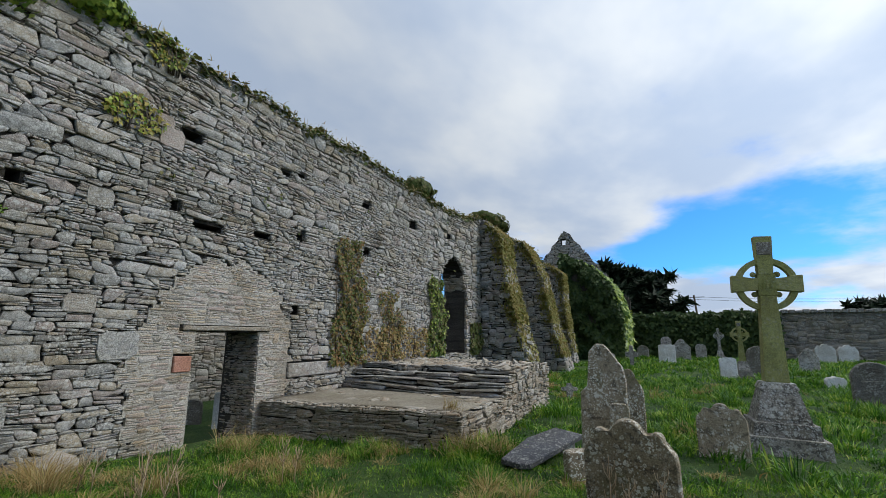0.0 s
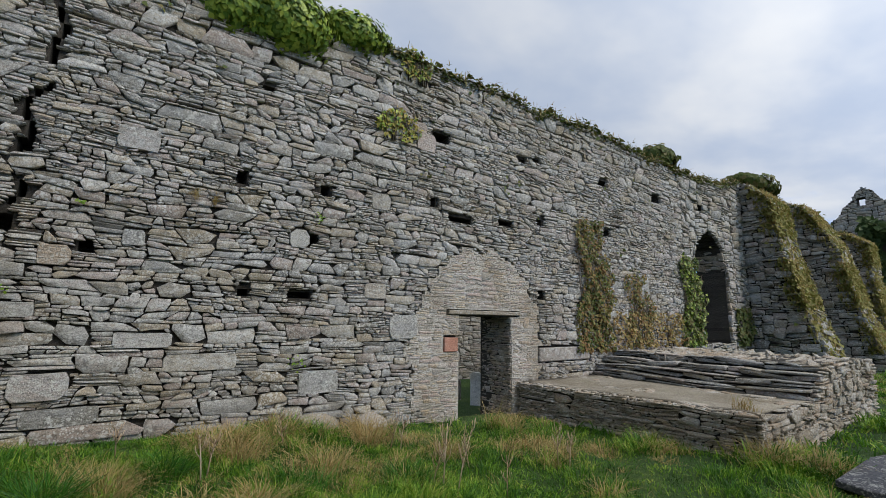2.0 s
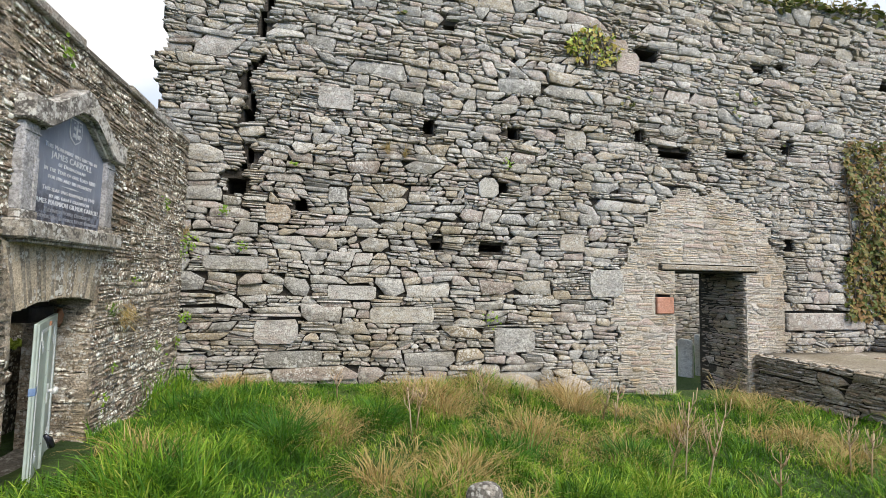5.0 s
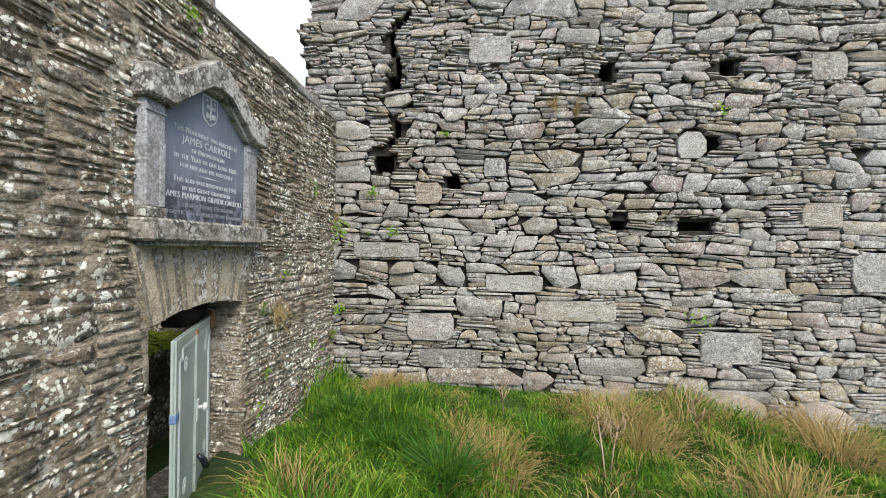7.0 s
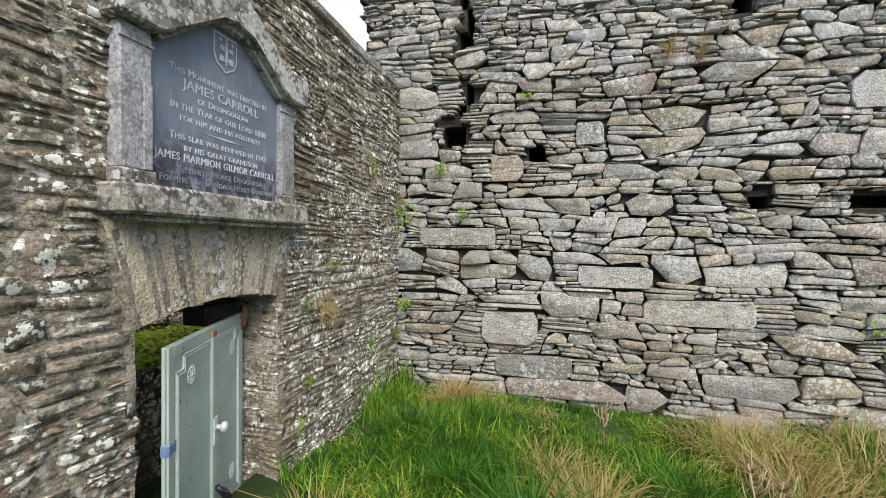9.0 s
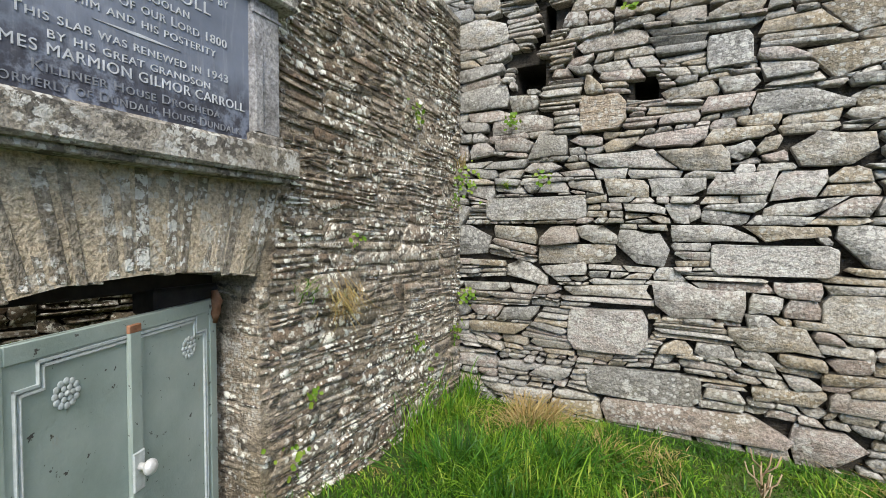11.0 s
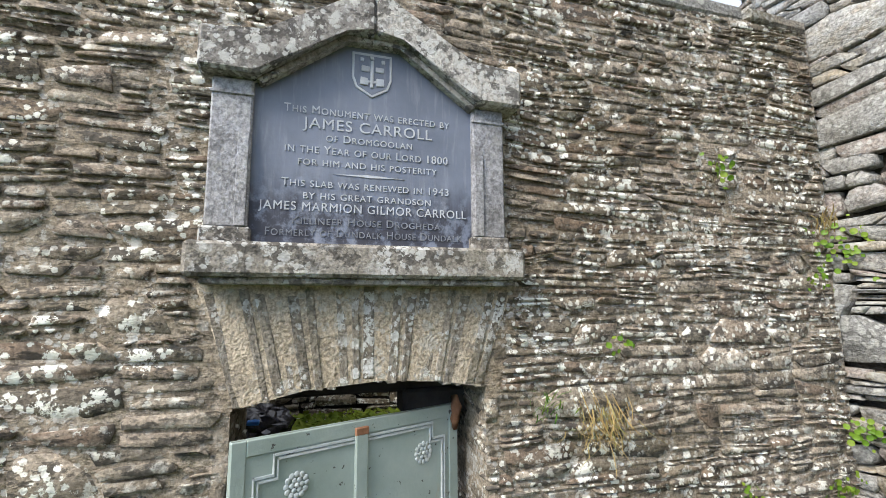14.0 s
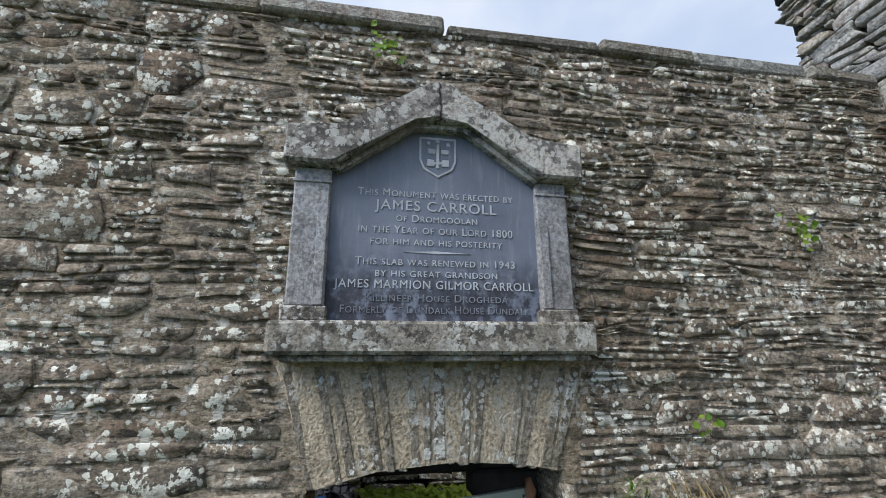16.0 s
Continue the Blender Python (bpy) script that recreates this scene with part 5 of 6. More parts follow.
def headstone(x, y, w, h, kind, mat, label, turn=0.0, lean=0.0, thick=0.12, panel=True, sink=0.25, tip=0.0):
    z = float(ground_z(x, y))
    t = thing("headstone", label, "headstone", pose(x, y, z, tip, lean, turn), "headstones of the graveyard")
    poly = [(p, q - sink) if q == 0 else (p, q) for p, q in arch_poly(w, h, kind)]
    bm = prism(poly, -thick / 2, thick / 2, "x", min(0.02, thick * 0.15))
    part("slab", roughen(bm, 0.012, 5, x), mat, t)
    if panel:
        for k in range(3):
            zz = h * (0.58 - 0.1 * k)
            part("inscription_line", prism(rect(-w * 0.3, w * 0.3, zz, zz + h * 0.02), -thick / 2 - 0.003, -thick / 2 + 0.01, "x", 0.001), mat, t)
    return t


def lichen_spots(stone, w, h, thick, n, seed):
    # flat crusts of many sizes on the face of a slab
    r = np.random.default_rng(seed)
    bm = bmesh.new()
    for k in range(n):
        cy, cz, rad = r.uniform(-0.44, 0.44) * w, r.uniform(0.05, 0.86) * h, 0.008 + 0.022 * r.random() ** 2
        if cz > 0.68 * h and abs(cy) > 0.3 * w:
            continue
        rim = []
        for j in range(9):
            t = 2 * math.pi * j / 9
            q = rad * r.uniform(0.75, 1.15)
            rim.append((bm.verts.new((-thick / 2 - 0.009, cy + 0.8 * q * math.cos(t), cz + 0.8 * q * math.sin(t))), bm.verts.new((-thick / 2 + 0.01, cy + q * math.cos(t), cz + q * math.sin(t)))))
        bm.faces.new([v[0] for v in reversed(rim)])
        for j in range(9):
            b, c = rim[j], rim[(j + 1) % 9]
            bm.faces.new((b[0], c[0], c[1], b[1]))
    part("lichen", bm, LICHEN, stone, "pale round lichen crusts", "stuff")


headstone(9.45, -6.43, 0.70, 1.86, "broken", HEADSTONE, "tall weathered headstone with rust-brown streaks and lichen", 4, 2, 0.16)
headstone(9.12, -6.68, 0.28, 0.98, "square", HEADSTONE, "dark narrow headstone leaning on a taller one", 8, 3, 0.08)
near_stone = headstone(7.35, -6.93, 0.95, 1.14, "scroll", HEADSTONE, "low headstone with scrolled top, covered in pale lichen discs", -8, -4, 0.13)
lichen_spots(near_stone, 0.95, 1.14, 0.13, 130, 61)
headstone(12.0, -6.62, 0.56, 1.25, "shoulder", HEADSTONE, "grey headstone with shouldered top standing in grass", 6, 3, 0.12)
headstone(10.6, -8.07, 0.72, 0.84, "scroll", HEADSTONE, "mossy low headstone with three scallops", -5, 6, 0.12)
headstone(16.6, -4.55, 0.5, 0.48, "cross", LIMESTONE, "small pale stone cross in the grass by the wall", 20, 8, 0.14, False)
headstone(8.5, -6.25, 0.5, 0.42, "square", HEADSTONE, "stumpy stone block half sunk in the grass", 30, 4, 0.25, False)
headstone(18.4, -12.4, 1.0, 1.25, "round", SLATE_DARK, "blackish rounded headstone spotted with white lichen", 5, 0, 0.15)
headstone(26.6, -9.88, 0.7, 0.95, "square", PALE_STONE, "small clean white marble headstone", 8, 5, 0.12, False)
headstone(30.0, -11.6, 1.1, 1.4, "round", SLATE_DARK, "dark polished rounded headstone", 0, 0, 0.18)
headstone(38.0, -7.4, 1.1, 1.3, "square", PALE_STONE, "white headstone blotched with dark lichen", 4, 3, 0.3, False)
headstone(39.2, -7.4, 0.7, 1.9, "round", LIMESTONE, "slim rounded grey headstone", 0, 2, 0.2)
headstone(42.8, -8.45, 1.3, 1.7, "shoulder", LIMESTONE, "broad grey headstone near the hedge", 3, 2, 0.2)
headstone(46.0, -10.0, 0.8, 1.3, "round", LIMESTONE, "rounded grey headstone near the hedge", 0, 4, 0.2)
headstone(44.0, -5.6, 0.9, 1.1, "round", SLATE_DARK, "dark low headstone by the ivied wall", 0, 3, 0.2)
headstone(36.0, -13.3, 0.8, 1.3, "round", HEADSTONE, "brownish rounded headstone among grass", 0, 3, 0.16)
headstone(33.0, -14.3, 0.9, 1.3, "shoulder", LIMESTONE, "pale grey headstone with shouldered top", 0, 2, 0.16)
for x, y, h in ((47.0, -18.5, 1.35), (47.5, -20.0, 1.3), (30.0, -15.8, 0.5), (24.0, -13.0, 0.4)):
    headstone(x, y, 1.25 if h > 1 else 0.6, h, "scroll", PALE_STONE, "white marble memorial before the boundary wall", 0, 0, 0.4, False)
headstone(2.60, -3.78, 0.17, 0.5, "round", LIMESTONE, "small leaning stone stump in the grass", 40, 12, 0.14, False, tip=-8)
headstone(31.0, -5.5, 0.7, 1.3, "cross", LIMESTONE, "thin stone cross by the ivied wall", 0, 3, 0.14, False)
headstone(23.0, -4.9, 0.9, 1.15, "square", SLATE_DARK, "dark leaning slab near the buttress", 10, 6, 0.12, False)
white_in = headstone(10.86, 4.0, 0.36, 0.98, "square", PALE_STONE, "white headstone inside the roofless church", 35, 0, 0.1, False)
headstone(11.35, 4.1, 0.14, 1.1, "square", PALE_STONE, "slender pale post leaning inside the church", 35, -4, 0.1, False)
headstone(10.9, 5.2, 0.5, 0.7, "round", SLATE_DARK, "dark rounded headstone inside the church", 35, 3, 0.14, False)

# fallen ledger slab
z = float(ground_z(9.5, -5.1))
led = thing("ledger_slab", "fallen dark slate grave slab lying askew on the turf", "grave slab", pose(9.45, -5.4, z + 0.14, 3, -5, -14) @ Matrix.Scale(0.78, 4))
part("slab", roughen(prism([(-1.15, -0.18), (-1.0, -0.34), (1.2, -0.42), (1.3, 0.3), (0.2, 0.42), (-1.1, 0.25)], -0.06, 0.05, "z", 0.015), 0.02, 3), LEDGER, led)
part("prop_stone", roughen(prism(rect(0.5, 1.1, -0.3, 0.2), -0.4, -0.05, "z", 0.04), 0.04, 3), SLATE, led)


def celtic_cross(x, y, s, mat, base_mat, label, turn=0.0, lean=0.0):
    z = float(ground_z(x, y))
    c = thing("celtic_cross", label, "cross", pose(x, y, z, lean, 0, turn), "celtic crosses of the graveyard")

    def blk(name, w0, w1, z0, z1, d0, d1, m, lab=""):
        bm = bmesh.new()
        lo = [bm.verts.new((sx * d0 / 2 * s, sy * w0 / 2 * s, z0 * s)) for sx, sy in ((-1, -1), (1, -1), (1, 1), (-1, 1))]
        hi = [bm.verts.new((sx * d1 / 2 * s, sy * w1 / 2 * s, z1 * s)) for sx, sy in ((-1, -1), (1, -1), (1, 1), (-1, 1))]
        bm.faces.new(lo[::-1]), bm.faces.new(hi)
        for i in range(4):
            bm.faces.new((lo[i], lo[(i + 1) % 4], hi[(i + 1) % 4], hi[i]))
        bmesh.ops.bevel(bm, geom=bm.edges[:], offset=0.012 * s, segments=2, profile=0.6, affect="EDGES")
        return part(name, roughen(bm, 0.008 * s, 4), m, c, lab)

    blk("base_step", 1.20, 1.16, -0.3, 0.27, 1.1, 1.06, base_mat, "lichened stone step")
    blk("base_step", 0.99, 0.95, 0.27, 0.50, 0.9, 0.86, base_mat)
    p = blk("pedestal", 0.82, 0.54, 0.50, 1.04, 0.76, 0.44, base_mat, "tapered pedestal with inscription panel")
    bm = prism([(-0.32 * s, 0.56 * s), (0.32 * s, 0.56 * s), (0.245 * s, 0.96 * s), (-0.245 * s, 0.96 * s)], -0.015, 0.012, "x", 0.004)
    bmesh.ops.rotate(bm, verts=bm.verts[:], cent=(0, 0, 0.56 * s), matrix=Matrix.Rotation(radians(16.5), 3, "Y"))
    bmesh.ops.translate(bm, verts=bm.verts[:], vec=(-0.362 * s, 0, 0))
    part("inscription_panel", bm, LIMESTONE, p)
    blk("pedestal_cap", 0.60, 0.50, 1.04, 1.16, 0.46, 0.36, base_mat)
    blk("shaft", 0.38, 0.26, 1.16, 2.72, 0.30, 0.2, mat, "green-stained sandstone shaft")
    blk("head", 0.24, 0.30, 3.12, 3.86, 0.2, 0.2, mat)
    blk("crossing", 0.29, 0.29, 2.72, 3.12, 0.21, 0.21, mat)
    for sg in (-1, 1):
        bm = prism([(sg * 0.14 * s, 2.83 * s), (sg * 0.14 * s, 3.05 * s), (sg * 0.36 * s, 3.07 * s), (sg * 0.40 * s, 3.10 * s), (sg * 0.56 * s, 3.11 * s), (sg * 0.56 * s, 2.79 * s), (sg * 0.40 * s, 2.80 * s), (sg * 0.36 * s, 2.82 * s)],
                   -0.1 * s, 0.1 * s, "x", 0.008 * s)
        part("arm", roughen(bm, 0.006, 4), mat, c)
        for up in (-1, 1):
            bm = bmesh.new()
            bmesh.ops.create_uvsphere(bm, u_segments=10, v_segments=6, radius=0.055 * s, matrix=Matrix.Translation((0, sg * 0.19 * s, (2.94 + up * 0.19) * s)))
            part("boss", bm, mat, c, smooth=True)
    bm = bmesh.new()
    ring = []
    for k in range(40):
        a = 2 * math.pi * k / 40
        ring.append([bm.verts.new((d * s, math.cos(a) * rr * s, (2.94 + math.sin(a) * rr) * s)) for d, rr in ((-0.07, 0.40), (0.07, 0.40), (0.07, 0.50), (-0.07, 0.50))])
    for k in range(40):
        a, b = ring[k], ring[(k + 1) % 40]
        for i in range(4):
            bm.faces.new((a[i], b[i], b[(i + 1) % 4], a[(i + 1) % 4]))
    part("ring", bm, mat, c, "stone wheel ring")
    part("head_panel", prism(rect(-0.115 * s, 0.115 * s, 3.5 * s, 3.74 * s), -0.112 * s, -0.09 * s, "x", 0.003), SLATE_DARK, c, "dark lettered panel")
    for k in range(3):
        part("monogram_bar", prism(rect((-0.09 + 0.07 * k) * s, (-0.06 + 0.07 * k) * s, 2.86 * s, 3.02 * s), -0.118 * s, -0.1 * s, "x", 0.003), CROSS_STONE, c)
    return c


celtic_cross(11.74, -9.02, 0.965, CROSS_STONE, LIMESTONE, "tall green-stained celtic cross on a stepped limestone base", 3, 1.5)
celtic_cross(27.0, -10.5, 0.68, CROSS_STONE, SLATE_DARK, "mossy celtic cross on a dark plinth", 0, 0)
celtic_cross(44.6, -11.25, 0.66, LIMESTONE, LIMESTONE, "grey celtic cross standing by the hedge", 0, 0)

# ---------------------------------------------------------------- boundary wall, hedge, trees, pole

bw = relief_wall("wall_boundary", SLATE_DARK, lines([(-60, 40), (-3, 0)]), lines([(-1, 8), (3.75, 0)]), lambda u, v: np.full(u.shape, -0.03), -0.5, lambda u, v, d: (49.5 - d, u, v))
tagged(bw, "long slate boundary wall of the graveyard", "wall", kind="structure")
rubble(bw, -34, -13, -0.5, 3.75, 0.3, 0.14, lambda u, v, d: (49.5 - d, u, v), SLATE_DARK, 97, gap=0.03, wide=(1, 4))
for k in range(42):
    y = -34 + k * 0.5
    part("coping_stone", prism(rect(y + 0.03, y + 0.44, 3.74, 4.0 + 0.05 * math.sin(k * 2.1)), 49.2, 49.9, "x", 0.03), LIMESTONE, bw)
r = np.random.default_rng(98)
hedge = thing("ivy_hedge", "dark ivy mantling the boundary wall like a hedge", "hedge")
n = 26000
hp = np.stack([48.9 + r.normal(0, 0.25, n), r.uniform(-16.2, -3.0, n), r.uniform(-0.3, 1, n) ** 1.0 * 4.0], 1)
hp[:, 2] = np.minimum(hp[:, 2], 3.75 + 0.18 * swell(hp[:, 1] * 2.5, 0) + 0.35 * step(-11, -16, hp[:, 1]))
leaves("leaves", HEDGE, hp, np.tile((-1.0, 0, 0.4), (n, 1)), np.full(n, 0.26), 99, 0.6, hedge)
part("stems", prism(rect(49.0, 49.3, -16.0, -3.0), -0.4, 3.4, "z"), BARK, hedge)


def tree(x, y, z0, h, spread, count, mat, label, seed, size=0.5, spiky=True):
    t = thing("tree", label, "tree", pose(x, y, z0))
    r = np.random.default_rng(seed)
    tube("trunk", [(0, 0, -1), (0.1, 0.05, h * 0.3), (0, 0.1, h * 0.6), (0.05, 0, h * 0.86)], [h * 0.04, h * 0.032, h * 0.02, h * 0.006], BARK, t, 8)
    pts, nrm = [], []
    for k in range(60):
        a, f = r.uniform(0, 6.283), r.uniform(0.25, 0.95)
        ln = spread * (1.08 - f * 0.7) * r.uniform(0.45, 1.3)
        rise = r.uniform(0.15, 0.5)
        s = Vector((0, 0, h * f * 0.9))
        e = Vector((math.cos(a) * ln, math.sin(a) * ln, h * f * 0.9 + ln * rise))
        mid = (s + e) / 2 + Vector((0, 0, -0.08 * ln))
        if k < 22:
            tube("limb", [s, mid, e], [h * 0.012, h * 0.007, h * 0.003], BARK, t, 5)
        m = int(count / 60)
        q = r.random(m) ** 0.7
        base = np.outer((1 - q) ** 2, s) + np.outer(2 * q * (1 - q), mid) + np.outer(q * q, e)
        base += r.normal(0, 1, (m, 3)) * (0.05 + 0.05 * spread * (1.1 - q))[:, None] * np.array([1, 1, 0.55])
        pts.append(base)
        nrm.append(np.tile((math.cos(a) * 0.5, math.sin(a) * 0.5, 0.8), (m, 1)))
    p, nn = np.concatenate(pts), np.concatenate(nrm)
    leaves("crown", mat, p, nn, np.full(len(p), size), seed + 1, -0.25 if spiky else 0.3, t, 2.2 if spiky else 1.3)
    return t


tree(62, -4.2, 0.0, 11.0, 7.4, 18000, CYPRESS, "dark wind-shaped cypress with upswept sprays", 101, 0.55)
tree(88, -34.5, 0.0, 7.6, 4.0, 5000, CYPRESS, "dark conifer beyond the boundary wall", 103, 0.5)
tree(92, -42.0, 0.0, 7.0, 4.5, 5000, CYPRESS, "dark bushy conifer beyond the boundary wall", 105, 0.5)
for k, (x, y, h) in enumerate(((72, -20, 4.6), (74, -24, 4.9), (70, -16, 4.6))):
    tree(x, y, 0, h, 3.5, 3500, HEDGE, "low rounded bush behind the boundary wall", 107 + k, 0.4, False)
pole = thing("utility_pole", "slightly leaning wooden utility pole with wires", "pole", pose(70, -11.6, 0))
tube("post", [(0, 0, -0.5), (0, 0.1, 3.5), (0, 0.35, 7.2)], [0.14, 0.13, 0.11], BARK, pole, 8)
part("cross_bar", prism(rect(-0.9, 0.9, 6.85, 6.95), -0.06, 0.06, "x", 0.01), BARK, pole)
for k, dz in enumerate((6.95, 6.6)):
    tube("wire", [(0, 0.3, dz), (0, -7, dz - 0.5), (0, -16, dz - 0.75), (0, -40, dz - 0.2)], [0.018] * 4, WIRE, pole, 4)
    tube("wire", [(0, 0.3, dz), (0, 6, dz - 0.3), (0, 14, dz)], [0.018] * 3, WIRE, pole, 4)

# ---------------------------------------------------------------- ivy and growth on the church wall


def wall_ivy(x0, x1, z0, z1, n, size, mats, label, seed, bulk=0.12, shape=None):
    t = thing("ivy", label, "ivy")
    r = np.random.default_rng(seed)
    u, v = r.uniform(0, 1, n), r.uniform(0, 1, n)
    ok = np.ones(n, bool) if shape is None else shape(u, v)
    clump = 0.5 + 0.5 * waves(seed, 8, 5.0)(x0 + u * (x1 - x0), z0 + v * (z1 - z0))
    ok &= r.random(n) < 0.25 + 0.9 * clump
    u, v, clump = u[ok], v[ok], clump[ok]
    p = np.stack([x0 + u * (x1 - x0), -0.02 - bulk * clump * r.random(len(u)), z0 + v * (z1 - z0)], 1)
    pick = r.integers(0, len(mats), len(u))
    for k, m in enumerate(mats):
        q = p[pick == k]
        leaves("leaves", m, q, np.tile((-0.2, -1.0, 0.35), (len(q), 1)), np.full(len(q), size), seed + k, 0.8, t)
    for k in range(9):
        a = x0 + (x1 - x0) * r.uniform(0.15, 0.85)
        tube("stem", [(a, -0.03, z0), (a + r.normal(0, 0.06), -0.045, z0 + (z1 - z0) * 0.4), (a + r.normal(0, 0.12), -0.04, z0 + (z1 - z0) * 0.8)], [0.014, 0.01, 0.005], BARK, t, 5)
    return t


taper = lambda u, v: np.abs(u - 0.5 + 0.12 * np.sin(v * 9)) < 0.5 - 0.18 * v
wall_ivy(10.55, 12.05, 0.9, 4.15, 4600, 0.066, [IVY_RUST, IVY_DULL, IVY_RUST, IVY_DULL], "tall ivy strand with green and russet leaves climbing the wall", 121, 0.16, taper)
wall_ivy(12.5, 14.0, 1.0, 2.9, 2000, 0.058, [IVY_DULL, IVY_RUST, IVY_RUST], "thin patch of withered brown ivy on the wall", 123, 0.1, taper)
wall_ivy(12.0, 15.6, 0.95, 1.9, 1500, 0.06, [IVY_RUST, STRAW], "withered brambles and ivy along the wall's foot", 124, 0.15)
wall_ivy(15.55, 17.0, 0.95, 3.7, 4800, 0.075, [IVY, IVY_DULL, IVY_DULL], "lush green ivy beside the pointed window", 125, 0.2, taper)
wall_ivy(5.05, 6.15, 4.8, 5.55, 620, 0.06, [IVY_GOLD, IVY, IVY_GOLD], "yellowing ivy patch between the stones", 127, 0.09, lambda u, v: (u - 0.5) ** 2 + (v - 0.45) ** 2 + 0.05 * np.sin(u * 17) * np.sin(v * 13) < 0.17)
wall_ivy(5.55, 6.3, 6.05, 6.75, 620, 0.06, [IVY, IVY_DULL, IVY_GOLD], "green ivy clump just below the wall top", 129, 0.12, lambda u, v: (u - 0.5) ** 2 + (v - 0.55) ** 2 < 0.2)
wall_ivy(19.4, 20.6, 0.9, 2.2, 900, 0.1, [IVY_DULL], "low ivy at the buttress foot", 128, 0.15)


def bush(x, y, z, rx, ry, rz, n, size, mat, label, seed):
    t = thing("ivy_bush", label, "ivy")
    r = np.random.default_rng(seed)
    d = r.normal(0, 1, (n, 3))
    d /= np.linalg.norm(d, axis=1)[:, None]
    lump = 0.82 + 0.2 * waves(seed, 8, 2.6)(d[:, 0] * 3 + d[:, 2] * 2, d[:, 1] * 3 - d[:, 2] * 2)
    p = d * (lump * r.uniform(0.75, 1.05, n))[:, None] * np.array([rx, ry, rz]) + np.array([x, y, z])
    leaves("leaves", mat, p, d, np.full(n, size), seed, 0.5, t)
    for k in range(6):
        q = Vector(d[k]) * 0.7
        tube("branch", [(x, y, z - rz * 0.8), (x + q.x * rx * 0.5, y + q.y * ry * 0.5, z + q.z * rz * 0.2), (x + q.x * rx, y + q.y * ry, z + q.z * rz)], [0.03, 0.02, 0.008], BARK, t, 5)
    return t


bush(3.55, 0.05, 6.35, 0.85, 0.42, 0.62, 7500, 0.075, IVY, "bright green ivy bush crowning the wall top", 131)
bush(4.7, 0.1, 6.62, 0.75, 0.4, 0.36, 5200, 0.075, IVY, "bright green ivy spreading along the wall top", 132)
bush(2.7, 0.15, 6.3, 0.6, 0.4, 0.55, 4200, 0.075, IVY, "green ivy tuft on the wall's broken end", 133)
bush(15.4, 0.3, 6.85, 0.85, 0.5, 0.42, 2600, 0.12, IVY_DULL, "dark bushy ivy clump on the wall top", 134)
bush(22.4, 0.1, 7.25, 1.9, 0.8, 0.35, 3200, 0.16, IVY_DULL, "spreading growth on the buttress top", 135)

# turf along the wall top
r = np.random.default_rng(141)
n = 26000
x = r.uniform(5.2, 44, n)
y = r.uniform(-0.06, 0.9, n) ** 1.0
p = np.stack([x, y, wall_top(x) - 0.05 + r.normal(0, 0.07, n)], 1)
tagged(blades("wall_top_grass", STRAW, p[::2], r.uniform(0.06, 0.2, len(p[::2])), r.uniform(0.010, 0.022, len(p[::2])), 141, 1.5), "withered grass fringe along the wall top", "grass", kind="stuff")
tagged(leaves("wall_top_moss", IVY_DULL, p, np.tile((0, -0.5, 1.0), (n, 1)), np.full(n, 0.10), 142, 0.4), "mossy olive growth along the wall top", "moss", kind="stuff")
n = 1500
x = r.uniform(0, 18, n)
z = r.uniform(2.8, 6.4, n)
ok = (waves(143, 8, 2.5)(x, z) > 1.0) & (z > 3.6 - 0.2 * (x - 9))
p = np.stack([x, np.full(n, -0.02), z], 1)[ok]
if len(p):
    tagged(leaves("wall_moss_tufts", IVY_DULL, p, np.tile((0, -1.0, 0.5), (len(p), 1)), np.full(len(p), 0.07), 144, 0.7), "small green tufts rooted between the stones", "moss", kind="stuff")

# ---------------------------------------------------------------- plants in the corner walls


def navelwort(x, y, z, nrm, n, rad, seed, label):
    t = thing("navelwort", label, "plant")
    r = np.random.default_rng(seed)
    nv = Vector(nrm)
    side = Vector((-nv.y, nv.x, 0)).normalized()
    for k in range(n):
        c = Vector((x, y, z)) + side * r.normal(0, rad) + Vector((0, 0, r.normal(0, rad * 0.9))) + nv * r.uniform(0.015, 0.05)
        lr = r.uniform(0.007, 0.017)
        m = (nv + Vector(r.normal(0, 0.35, 3)) + Vector((0, 0, 0.3))).to_track_quat("Z", "Y").to_matrix()
        bm = bmesh.new()
        mid = bm.verts.new(c - m @ Vector((0, 0, lr * 0.3)))
        rim = [bm.verts.new(c + m @ Vector((math.cos(a) * lr, math.sin(a) * lr, 0.15 * lr * math.sin(3 * a)))) for a in [2 * math.pi * i / 10 for i in range(10)]]
        for i in range(10):
            bm.faces.new((mid, rim[i], rim[(i + 1) % 10]))
        part("leaf", bm, NAVELWORT, t, smooth=True)
    return t


